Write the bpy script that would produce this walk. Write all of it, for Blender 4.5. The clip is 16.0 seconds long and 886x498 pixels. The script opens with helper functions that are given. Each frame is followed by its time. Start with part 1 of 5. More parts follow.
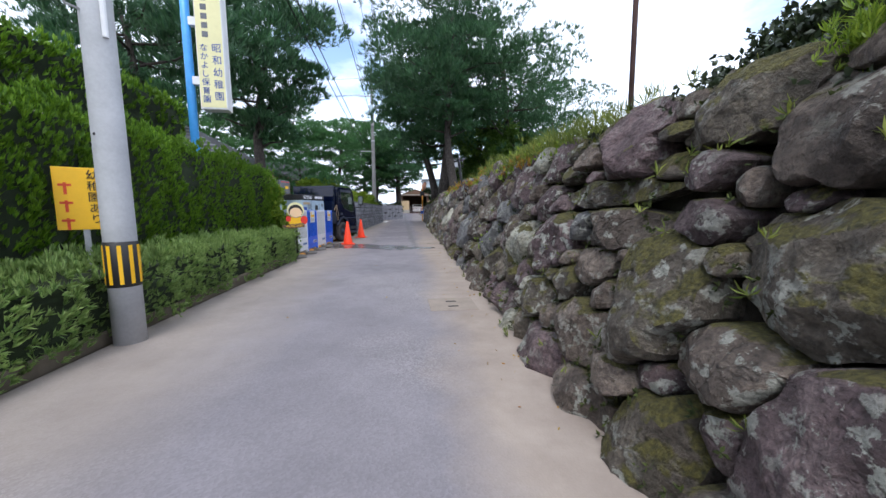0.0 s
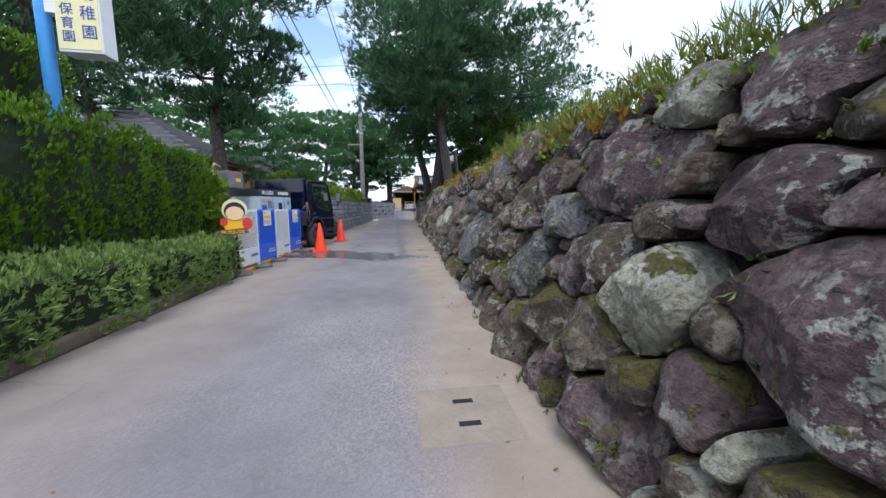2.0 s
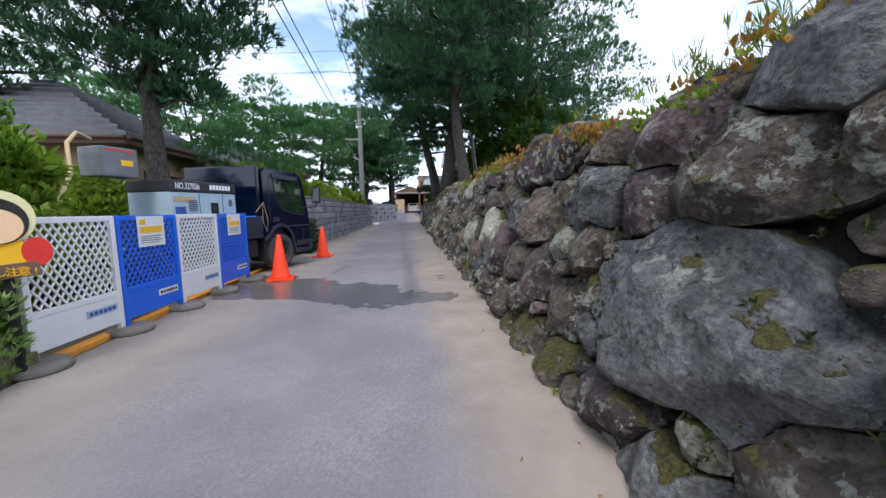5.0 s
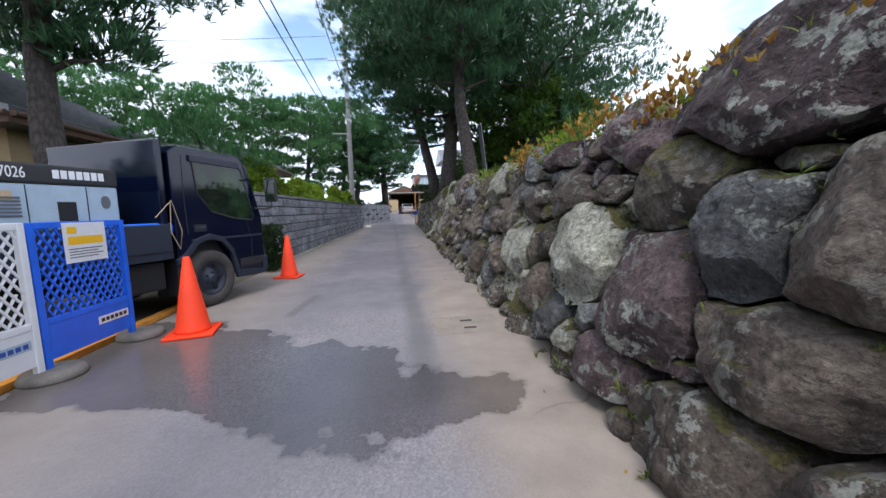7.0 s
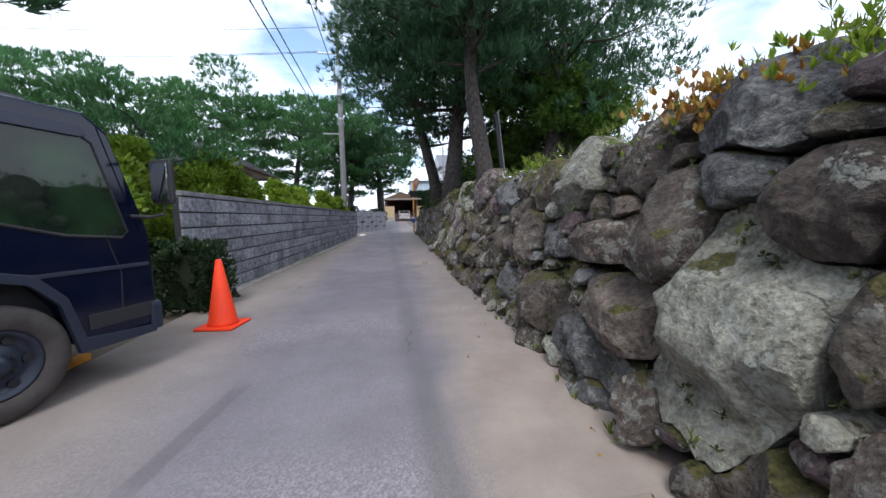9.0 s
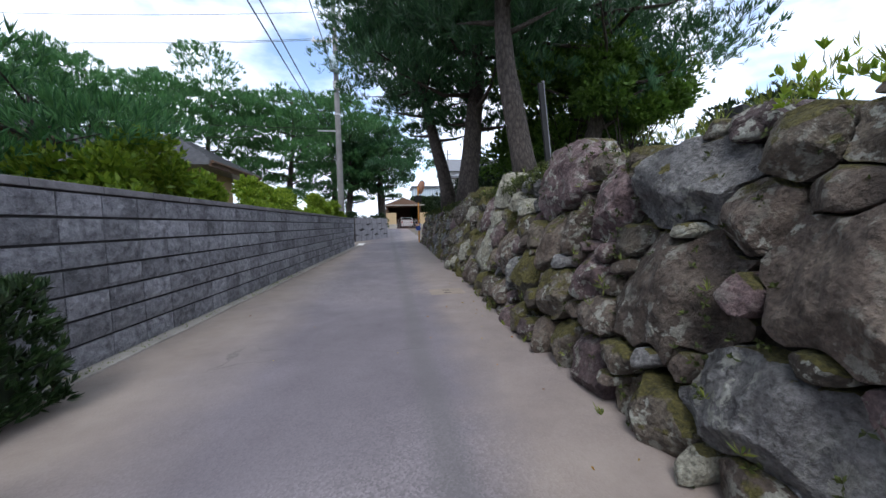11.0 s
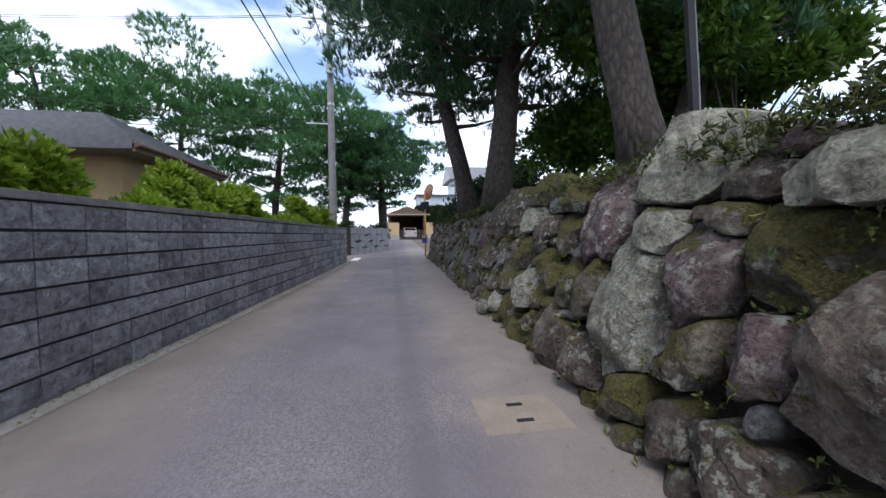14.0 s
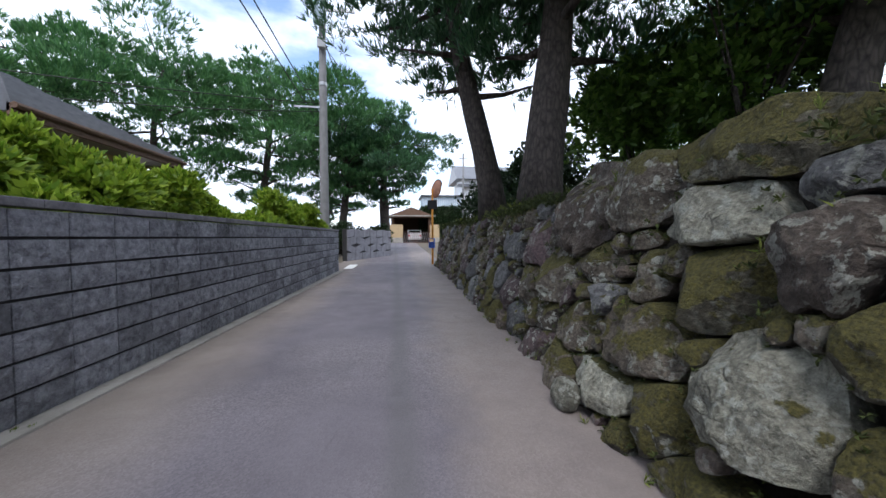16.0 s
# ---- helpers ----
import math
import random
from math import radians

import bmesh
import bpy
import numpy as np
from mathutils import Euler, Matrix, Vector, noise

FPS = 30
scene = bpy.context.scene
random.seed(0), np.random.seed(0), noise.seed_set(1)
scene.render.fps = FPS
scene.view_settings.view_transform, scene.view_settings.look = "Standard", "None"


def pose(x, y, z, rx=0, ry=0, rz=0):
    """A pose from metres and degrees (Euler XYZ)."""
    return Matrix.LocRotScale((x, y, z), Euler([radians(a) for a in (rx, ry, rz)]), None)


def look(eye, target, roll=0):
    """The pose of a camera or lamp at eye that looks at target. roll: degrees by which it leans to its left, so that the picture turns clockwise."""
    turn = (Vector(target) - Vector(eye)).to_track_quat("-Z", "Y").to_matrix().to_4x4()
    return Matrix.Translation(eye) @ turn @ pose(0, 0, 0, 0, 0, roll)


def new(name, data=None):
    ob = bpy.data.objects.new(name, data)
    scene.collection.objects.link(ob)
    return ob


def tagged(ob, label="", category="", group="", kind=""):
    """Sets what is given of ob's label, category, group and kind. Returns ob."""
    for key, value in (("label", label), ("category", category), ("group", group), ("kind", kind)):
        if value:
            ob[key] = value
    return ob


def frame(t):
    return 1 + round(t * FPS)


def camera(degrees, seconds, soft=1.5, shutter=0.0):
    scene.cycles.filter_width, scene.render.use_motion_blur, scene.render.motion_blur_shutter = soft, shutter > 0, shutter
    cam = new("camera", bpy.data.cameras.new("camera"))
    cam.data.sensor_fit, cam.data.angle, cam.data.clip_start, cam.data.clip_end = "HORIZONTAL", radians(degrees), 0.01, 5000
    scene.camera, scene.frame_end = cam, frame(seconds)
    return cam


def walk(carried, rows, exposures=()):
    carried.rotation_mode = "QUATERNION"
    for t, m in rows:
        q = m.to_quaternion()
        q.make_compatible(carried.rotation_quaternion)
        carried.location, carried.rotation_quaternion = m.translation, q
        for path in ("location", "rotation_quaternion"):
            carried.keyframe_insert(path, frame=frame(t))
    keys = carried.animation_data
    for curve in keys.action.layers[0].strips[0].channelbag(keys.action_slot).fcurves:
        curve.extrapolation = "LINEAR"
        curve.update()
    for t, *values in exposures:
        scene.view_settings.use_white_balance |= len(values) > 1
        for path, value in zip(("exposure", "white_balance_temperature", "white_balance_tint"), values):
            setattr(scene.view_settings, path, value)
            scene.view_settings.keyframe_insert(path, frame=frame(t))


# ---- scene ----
cam = camera(103.4, 16.0)
PATH = [
    (0, (0.138, -0.088, 1.019), (0.365, 1.887, 0.8), -0.3),
    (0.5, (0.187, 0.401, 1.034), (0.437, 2.373, 0.811), -0.2),
    (1, (0.21, 0.918, 1.07), (0.464, 2.888, 0.837), -0.3),
    (1.5, (0.304, 1.44, 1.05), (0.571, 3.408, 0.813), -0.6),
    (2, (0.32, 1.949, 1.055), (0.585, 3.917, 0.82), -0.4),
    (2.5, (0.37, 2.474, 1.07), (0.627, 4.444, 0.836), -0.6),
    (3, (0.366, 3.015, 1.084), (0.61, 4.987, 0.859), -0.4),
    (3.5, (0.38, 3.563, 1.075), (0.619, 5.536, 0.852), -0.9),
    (4, (0.331, 4.094, 1.061), (0.567, 6.067, 0.838), -0.6),
    (6.5, (0.281, 7.039, 1.077), (0.558, 9.007, 0.85), -1.0),
    (7, (0.269, 7.574, 1.067), (0.554, 9.541, 0.844), -1.2),
    (7.5, (0.256, 8.148, 1.071), (0.554, 10.114, 0.851), -1.4),
    (8, (0.255, 8.678, 1.067), (0.558, 10.644, 0.861), -1.4),
    (8.5, (0.233, 9.247, 1.099), (0.54, 11.214, 0.91), -1.3),
    (9, (0.266, 9.794, 1.092), (0.575, 11.761, 0.908), -1.1),
    (11.5, (0.195, 13.029, 1.109), (0.499, 15.001, 0.977), -1.1),
    (12, (0.205, 13.611, 1.114), (0.503, 15.585, 0.994), -1.0),
    (12.5, (0.153, 14.172, 1.14), (0.449, 16.147, 1.033), -0.9),
    (13, (0.208, 14.719, 1.134), (0.506, 16.694, 1.035), -0.7),
    (13.5, (0.222, 15.297, 1.164), (0.515, 17.274, 1.077), -0.6),
    (14, (0.312, 15.851, 1.159), (0.605, 17.828, 1.076), -0.5),
    (14.5, (0.364, 16.441, 1.161), (0.648, 18.419, 1.077), -0.7),
    (15, (0.434, 17.042, 1.144), (0.719, 19.02, 1.067), -0.9),
    (15.5, (0.386, 17.716, 1.177), (0.661, 19.696, 1.102), -0.6),
    (16, (0.422, 18.45, 1.214), (0.693, 20.43, 1.145), -0.1),
]
EXPOSURES = [(0.0, 0.06), (9.0, 0.06), (11.3, -0.06), (13.5, -0.04), (16.0, 0.08)]
walk(cam, [(t, look(eye, target, roll)) for t, eye, target, roll in PATH], EXPOSURES)

# ---- sky and sun ----
SUN_EL, SUN_AZ = 56.0, 192.0
world = bpy.data.worlds.new("sky")
scene.world = world
world.use_nodes = True
wn, wl = world.node_tree.nodes, world.node_tree.links
wn.clear()
w_out = wn.new("ShaderNodeOutputWorld")
w_bg = wn.new("ShaderNodeBackground")
w_sky = wn.new("ShaderNodeTexSky")
w_sky.sky_type, w_sky.sun_disc = "NISHITA", False
w_sky.sun_elevation, w_sky.sun_rotation = radians(SUN_EL), radians(SUN_AZ)
w_co = wn.new("ShaderNodeTexCoord")
w_map = wn.new("ShaderNodeMapping")
w_map.inputs["Scale"].default_value = (1.6, 1.6, 3.6)
w_map.inputs["Location"].default_value = (0.35, 0.1, 0.2)
w_noise = wn.new("ShaderNodeTexNoise")
w_noise.inputs["Scale"].default_value, w_noise.inputs["Detail"].default_value = 1.7, 7.0
w_ramp = wn.new("ShaderNodeValToRGB")
w_ramp.color_ramp.elements[0].position, w_ramp.color_ramp.elements[1].position = 0.33, 0.47
w_scale = wn.new("ShaderNodeVectorMath")
w_scale.operation = "SCALE"
w_scale.inputs["Scale"].default_value = 0.32
w_mix = wn.new("ShaderNodeMix")
w_mix.data_type = "RGBA"
w_mix.inputs[7].default_value = (1.38, 1.52, 1.82, 1)
wl.new(w_co.outputs["Generated"], w_map.inputs["Vector"])
wl.new(w_map.outputs["Vector"], w_noise.inputs["Vector"])
wl.new(w_noise.outputs["Fac"], w_ramp.inputs["Fac"])
wl.new(w_sky.outputs["Color"], w_scale.inputs[0])
wl.new(w_scale.outputs["Vector"], w_mix.inputs[6])
wl.new(w_ramp.outputs["Color"], w_mix.inputs[0])
wl.new(w_mix.outputs[2], w_bg.inputs["Color"])
w_bg.inputs["Strength"].default_value = 1.0
wl.new(w_bg.outputs["Background"], w_out.inputs["Surface"])
sun = new("sun", bpy.data.lights.new("sun", "SUN"))
sun.data.energy, sun.data.angle, sun.data.color = 2.3, radians(22), (1.0, 0.98, 0.96)
az = radians(SUN_AZ)
sun.matrix_world = look((20 * math.sin(az), 20 * math.cos(az), 20 * math.tan(radians(SUN_EL))), (0, 0, 0))


# ---- materials ----
class Nodes:
    """A short way to write a node material."""

    def __init__(self, name):
        self.mat = bpy.data.materials.new(name)
        self.mat.use_nodes = True
        self.tree = self.mat.node_tree
        self.bsdf = self.tree.nodes["Principled BSDF"]
        self.out = self.tree.nodes["Material Output"]
        self.co = self.add("ShaderNodeTexCoord")

    def add(self, kind, **values):
        n = self.tree.nodes.new(kind)
        for key, v in values.items():
            n.inputs[key.replace("_", " ")].default_value = v
        return n

    def link(self, a, b):
        self.tree.links.new(a, b)

    def noise(self, scale, detail=4.0, rough=0.55, stretch=(1, 1, 1), vector=None):
        m = self.add("ShaderNodeMapping", Scale=stretch)
        self.link(vector or self.co.outputs["Object"], m.inputs["Vector"])
        n = self.add("ShaderNodeTexNoise", Scale=scale, Detail=detail, Roughness=rough)
        self.link(m.outputs["Vector"], n.inputs["Vector"])
        return n.outputs["Fac"]

    def ramp(self, fac, *stops):
        r = self.add("ShaderNodeValToRGB")
        e = r.color_ramp.elements
        while len(e) < len(stops):
            e.new(0.5)
        for k, (p, c) in zip(e, stops):
            k.position = p
            k.color = (*c, 1) if isinstance(c, tuple) else (c, c, c, 1)
        self.link(fac, r.inputs["Fac"])
        return r.outputs["Color"]

    def mix(self, fac, a, b, how="MIX"):
        m = self.add("ShaderNodeMix")
        m.data_type, m.blend_type = "RGBA", how
        for v, k in ((fac, 0), (a, 6), (b, 7)):
            if isinstance(v, (int, float)):
                m.inputs[k].default_value = v if k == 0 else (v, v, v, 1)
            elif isinstance(v, tuple):
                m.inputs[k].default_value = (*v, 1)
            else:
                self.link(v, m.inputs[k])
        return m.outputs[2]

    def math(self, how, a, b=0.0, c=0.0):
        m = self.add("ShaderNodeMath")
        m.operation = how
        for k, v in enumerate((a, b, c)):
            if isinstance(v, (int, float)):
                m.inputs[k].default_value = v
            else:
                self.link(v, m.inputs[k])
        return m.outputs[0]

    def bump(self, height, strength=0.4, distance=0.01):
        b = self.add("ShaderNodeBump", Strength=strength, Distance=distance)
        self.link(height, b.inputs["Height"])
        self.link(b.outputs["Normal"], self.bsdf.inputs["Normal"])

    def done(self, colour=None, rough=0.8, metal=0.0):
        if colour is not None:
            if isinstance(colour, tuple):
                self.bsdf.inputs["Base Color"].default_value = (*colour, 1)
            else:
                self.link(colour, self.bsdf.inputs["Base Color"])
        if isinstance(rough, (int, float)):
            self.bsdf.inputs["Roughness"].default_value = rough
        else:
            self.link(rough, self.bsdf.inputs["Roughness"])
        self.bsdf.inputs["Metallic"].default_value = metal
        return self.mat


def plain(name, colour, rough=0.6, metal=0.0, var=0.18, scale=9.0, bump=0.0):
    n = Nodes(name)
    f = n.noise(scale, 5)
    dark = tuple(c * (1 - var) for c in colour)
    lite = tuple(min(1, c * (1 + var)) for c in colour)
    col = n.ramp(f, (0.3, dark), (0.7, lite))
    fine = n.noise(scale * 9, 3)
    col = n.mix(0.25, col, n.ramp(fine, (0.35, dark), (0.65, lite)))
    if bump:
        n.bump(fine, 0.5, bump)
    return n.done(col, rough, metal)


def stone_material(name, dark, mid, lite, lichen, moss):
    n = Nodes(name)
    info = n.add("ShaderNodeObjectInfo").outputs["Random"]
    shift = n.add("ShaderNodeVectorMath")
    shift.operation = "ADD"
    k = n.math("MULTIPLY", info, 37.0)
    comb = n.add("ShaderNodeCombineXYZ")
    n.link(k, comb.inputs[0]), n.link(k, comb.inputs[2])
    n.link(n.co.outputs["Object"], shift.inputs[0]), n.link(comb.outputs[0], shift.inputs[1])
    v = shift.outputs["Vector"]
    big = n.noise(4.0, 8, 0.68, vector=v)
    fine = n.noise(38, 6, 0.7, vector=v)
    col = n.ramp(big, (0.3, dark), (0.52, mid), (0.75, lite))
    col = n.mix(0.75, col, n.ramp(fine, (0.32, 0.08), (0.68, 0.72)), "OVERLAY")
    tone = n.ramp(info, (0.0, 0.62), (1.0, 1.3))
    col = n.mix(1.0, col, tone, "MULTIPLY")
    streak = n.noise(5, 5, 0.6, (1.0, 1.0, 0.25), vector=v)
    col = n.mix(n.ramp(streak, (0.5, 0.0), (0.68, 0.6)), col, tuple(0.35 * c for c in dark))
    patch = n.noise(13, 8, 0.66, vector=v)
    blot = n.noise(2.2, 2, 0.5, vector=v)
    lf = n.math("MULTIPLY", n.ramp(patch, (0.53, 0.0), (0.565, 1.0)), n.ramp(blot, (0.48 - 0.1 * lichen, 0.0), (0.6, 1.0)))
    lf = n.math("MULTIPLY", lf, min(1.0, 0.45 + 0.5 * lichen))
    col = n.mix(lf, col, n.ramp(fine, (0.3, (0.24, 0.25, 0.22)), (0.7, (0.46, 0.47, 0.42))))
    geo = n.add("ShaderNodeNewGeometry")
    sep = n.add("ShaderNodeSeparateXYZ")
    n.link(geo.outputs["Normal"], sep.inputs[0])
    up = n.math("ADD", sep.outputs["Z"], n.math("MULTIPLY", n.math("SUBTRACT", n.noise(4.5, 5, 0.6, vector=v), 0.5), 2.6))
    mf = n.ramp(up, (0.95 - moss, 0.0), (1.12 - moss, 1.0))
    mc = n.ramp(n.noise(60, 4, 0.6, vector=v), (0.3, (0.028, 0.026, 0.008)), (0.7, (0.13, 0.115, 0.028)))
    col = n.mix(mf, col, mc)
    warp = n.add("ShaderNodeVectorMath")
    warp.operation = "ADD"
    wz = n.add("ShaderNodeTexNoise", Scale=5.0, Detail=6.0)
    n.link(v, wz.inputs["Vector"])
    wsc = n.add("ShaderNodeVectorMath")
    wsc.operation = "SCALE"
    wsc.inputs["Scale"].default_value = 0.35
    n.link(wz.outputs["Color"], wsc.inputs[0])
    n.link(v, warp.inputs[0]), n.link(wsc.outputs[0], warp.inputs[1])
    ck = n.add("ShaderNodeTexVoronoi", Scale=3.2)
    ck.feature = "DISTANCE_TO_EDGE"
    n.link(warp.outputs[0], ck.inputs["Vector"])
    split = n.math("MULTIPLY", n.ramp(ck.outputs["Distance"], (0.0, 1.0), (0.035, 0.0)), n.ramp(blot, (0.5, 0.0), (0.64, 0.45)))
    col = n.mix(split, col, tuple(0.3 * c for c in dark))
    chip = n.noise(11, 6, 0.62, vector=v)
    pit = n.math("SUBTRACT", n.math("MULTIPLY", chip, 1.6), n.math("MULTIPLY", split, 0.8))
    h = n.math("ADD", n.math("ADD", pit, n.math("MULTIPLY", fine, 0.6)), n.math("ADD", n.math("MULTIPLY", patch, 0.5), n.math("MULTIPLY", mf, 0.4)))
    n.bump(h, 1.0, 0.045)
    return n.done(col, 0.88)


STONE = [
    stone_material("brown_andesite", (0.064, 0.048, 0.041), (0.146, 0.114, 0.094), (0.263, 0.219, 0.181), 0.6, 0.12),
    stone_material("grey_andesite", (0.087, 0.087, 0.094), (0.167, 0.167, 0.171), (0.264, 0.264, 0.264), 0.4, 0.0),
    stone_material("pale_lichen_stone", (0.211, 0.206, 0.167), (0.375, 0.365, 0.298), (0.536, 0.536, 0.442), 1.0, 0.05),
    stone_material("purple_andesite", (0.069, 0.043, 0.048), (0.146, 0.102, 0.106), (0.263, 0.202, 0.199), 0.9, 0.05),
    stone_material("mossy_stone", (0.069, 0.052, 0.041), (0.136, 0.115, 0.092), (0.227, 0.193, 0.151), 0.9, 0.55),
    stone_material("moss_covered_stone", (0.054, 0.050, 0.033), (0.108, 0.097, 0.070), (0.180, 0.169, 0.125), 0.3, 1.0),
]


def road_material():
    n = Nodes("worn_asphalt")
    sep = n.add("ShaderNodeSeparateXYZ")
    n.link(n.co.outputs["Object"], sep.inputs[0])
    x, y = sep.outputs["X"], sep.outputs["Y"]
    agg = n.add("ShaderNodeTexVoronoi", Scale=95.0)
    n.link(n.co.outputs["Object"], agg.inputs["Vector"])
    grit = n.ramp(agg.outputs["Color"], (0.1, 0.55), (0.9, 1.3))
    cloud = n.noise(0.9, 6, 0.6)
    asphalt = n.ramp(cloud, (0.3, (0.160, 0.148, 0.162)), (0.7, (0.240, 0.222, 0.240)))
    worn = n.ramp(n.noise(0.35, 3, 0.5), (0.48, 0.0), (0.62, 0.6))
    asphalt = n.mix(worn, asphalt, n.ramp(agg.outputs["Color"], (0.2, (0.19, 0.172, 0.178)), (0.9, (0.37, 0.345, 0.35))))
    asphalt = n.mix(0.28, asphalt, n.mix(1.0, asphalt, grit, "MULTIPLY"))
    # trodden sand and dust gathered at both sides
    edge = n.math("ADD", x, n.math("MULTIPLY", n.math("SUBTRACT", n.noise(0.7, 5, 0.6), 0.5), 0.9))
    slope = n.math("MULTIPLY", y, 0.022)
    right = n.ramp(n.math("SUBTRACT", edge, slope), (0.25, 0.0), (0.62, 0.85))
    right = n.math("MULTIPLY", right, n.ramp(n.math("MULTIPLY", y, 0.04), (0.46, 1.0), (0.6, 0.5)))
    # the asphalt itself darkens from y 11 to 14.5 and stays darker beyond
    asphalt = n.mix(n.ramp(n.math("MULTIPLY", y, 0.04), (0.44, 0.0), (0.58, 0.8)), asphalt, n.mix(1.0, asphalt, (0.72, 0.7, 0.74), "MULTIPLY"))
    lmask = n.math("SMOOTH_MIN", 1.0, n.math("MAXIMUM", 0.0, n.math("MULTIPLY", n.math("SUBTRACT", n.math("MULTIPLY", edge, -1.0), 0.75), 1.2)), 0.2)
    dust = n.ramp(n.noise(2.3, 6, 0.65), (0.3, (0.26, 0.208, 0.172)), (0.7, (0.39, 0.325, 0.27)))
    col = n.mix(right, asphalt, dust)
    col = n.mix(n.math("MULTIPLY", lmask, 0.75), col, n.mix(0.3, dust, (0.2, 0.19, 0.18)))
    # wheel track of smoother, darker asphalt
    t1 = n.math("ABSOLUTE", n.math("SUBTRACT", n.math("ADD", x, n.math("MULTIPLY", n.noise(0.5, 2), 0.12)), 0.52))
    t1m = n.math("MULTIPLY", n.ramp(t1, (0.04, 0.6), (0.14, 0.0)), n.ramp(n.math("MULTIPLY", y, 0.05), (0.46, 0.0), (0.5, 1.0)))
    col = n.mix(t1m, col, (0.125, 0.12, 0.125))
    # short skid mark
    sk = n.math("MAXIMUM", n.math("MULTIPLY", n.math("ABSOLUTE", n.math("ADD", n.math("ADD", x, 0.78), n.math("MULTIPLY", n.math("SUBTRACT", y, 11.7), -0.12))), 9.0), n.math("ABSOLUTE", n.math("SUBTRACT", y, 11.75)))
    col = n.mix(n.ramp(n.math("ADD", sk, n.math("MULTIPLY", n.noise(6, 4), 0.25)), (0.5, 0.5), (0.66, 0.0)), col, (0.10, 0.097, 0.102))
    # spilt water
    dx = n.math("MULTIPLY", n.math("ADD", x, 1.05), 0.38)
    dy = n.math("SUBTRACT", n.math("SUBTRACT", y, 9.75), n.math("MULTIPLY", x, -0.42))
    rr = n.math("SQRT", n.math("ADD", n.math("MULTIPLY", dx, dx), n.math("MULTIPLY", dy, dy)))
    rr = n.math("ADD", rr, n.math("MULTIPLY", n.math("SUBTRACT", n.noise(1.3, 6, 0.55), 0.5), 1.3))
    wet = n.ramp(rr, (0.68, 1.0), (0.72, 0.0))
    col = n.mix(wet, col, n.mix(1.0, col, (0.52, 0.52, 0.54), "MULTIPLY"))
    # hairline cracks
    cr = n.add("ShaderNodeTexVoronoi", Scale=0.55)
    cr.feature = "DISTANCE_TO_EDGE"
    wob = n.add("ShaderNodeVectorMath")
    wob.operation = "ADD"
    nz = n.add("ShaderNodeTexNoise", Scale=3.0, Detail=5.0)
    n.link(n.co.outputs["Object"], nz.inputs["Vector"])
    sc = n.add("ShaderNodeVectorMath")
    sc.operation = "SCALE"
    sc.inputs["Scale"].default_value = 0.35
    n.link(nz.outputs["Color"], sc.inputs[0])
    n.link(n.co.outputs["Object"], wob.inputs[0]), n.link(sc.outputs[0], wob.inputs[1])
    n.link(wob.outputs[0], cr.inputs["Vector"])
    crack = n.math("MULTIPLY", n.ramp(cr.outputs["Distance"], (0.0, 0.5), (0.006, 0.0)), n.ramp(n.noise(0.6, 2), (0.57, 0.0), (0.66, 1.0)))
    col = n.mix(crack, col, (0.07, 0.065, 0.06))
    rough = n.mix(wet, n.ramp(n.noise(4, 3), (0.3, 0.62), (0.7, 0.8)), 0.2)
    n.bsdf.inputs["Specular IOR Level"].default_value = 0.3
    n.bump(n.math("SUBTRACT", n.math("MULTIPLY", agg.outputs["Distance"], n.math("SUBTRACT", 1.0, n.math("MULTIPLY", wet, 0.6))), crack), 0.25, 0.005)
    return n.done(col, rough)


def leaf_material(name, dark, lite, rough=0.55, thin=0.25):
    n = Nodes(name)
    isl = n.add("ShaderNodeNewGeometry").outputs["Random Per Island"]
    col = n.ramp(isl, (0.0, dark), (1.0, lite))
    col = n.mix(n.ramp(n.noise(1.1, 3), (0.35, 0.0), (0.7, 0.5)), col, tuple(0.55 * c for c in dark))
    n.done(col, rough)
    tr = n.add("ShaderNodeBsdfTranslucent")
    n.link(col, tr.inputs["Color"])
    ms = n.add("ShaderNodeMixShader", Fac=thin)
    n.link(n.bsdf.outputs[0], ms.inputs[1]), n.link(tr.outputs[0], ms.inputs[2])
    n.link(ms.outputs[0], n.out.inputs["Surface"])
    return n.mat


def bark_material():
    n = Nodes("pine_bark")
    m = n.add("ShaderNodeMapping", Scale=(1, 1, 0.35))
    n.link(n.co.outputs["Object"], m.inputs["Vector"])
    v = n.add("ShaderNodeTexVoronoi", Scale=14.0)
    v.feature = "DISTANCE_TO_EDGE"
    n.link(m.outputs["Vector"], v.inputs["Vector"])
    f = n.ramp(v.outputs["Distance"], (0.0, (0.016, 0.013, 0.012)), (0.25, (0.085, 0.07, 0.062)))
    col = n.mix(0.5, f, n.ramp(n.noise(9, 6), (0.3, (0.025, 0.021, 0.02)), (0.7, (0.115, 0.096, 0.086))))
    n.bump(n.math("ADD", v.outputs["Distance"], n.math("MULTIPLY", n.noise(30, 4), 0.3)), 1.0, 0.04)
    return n.done(col, 0.95)


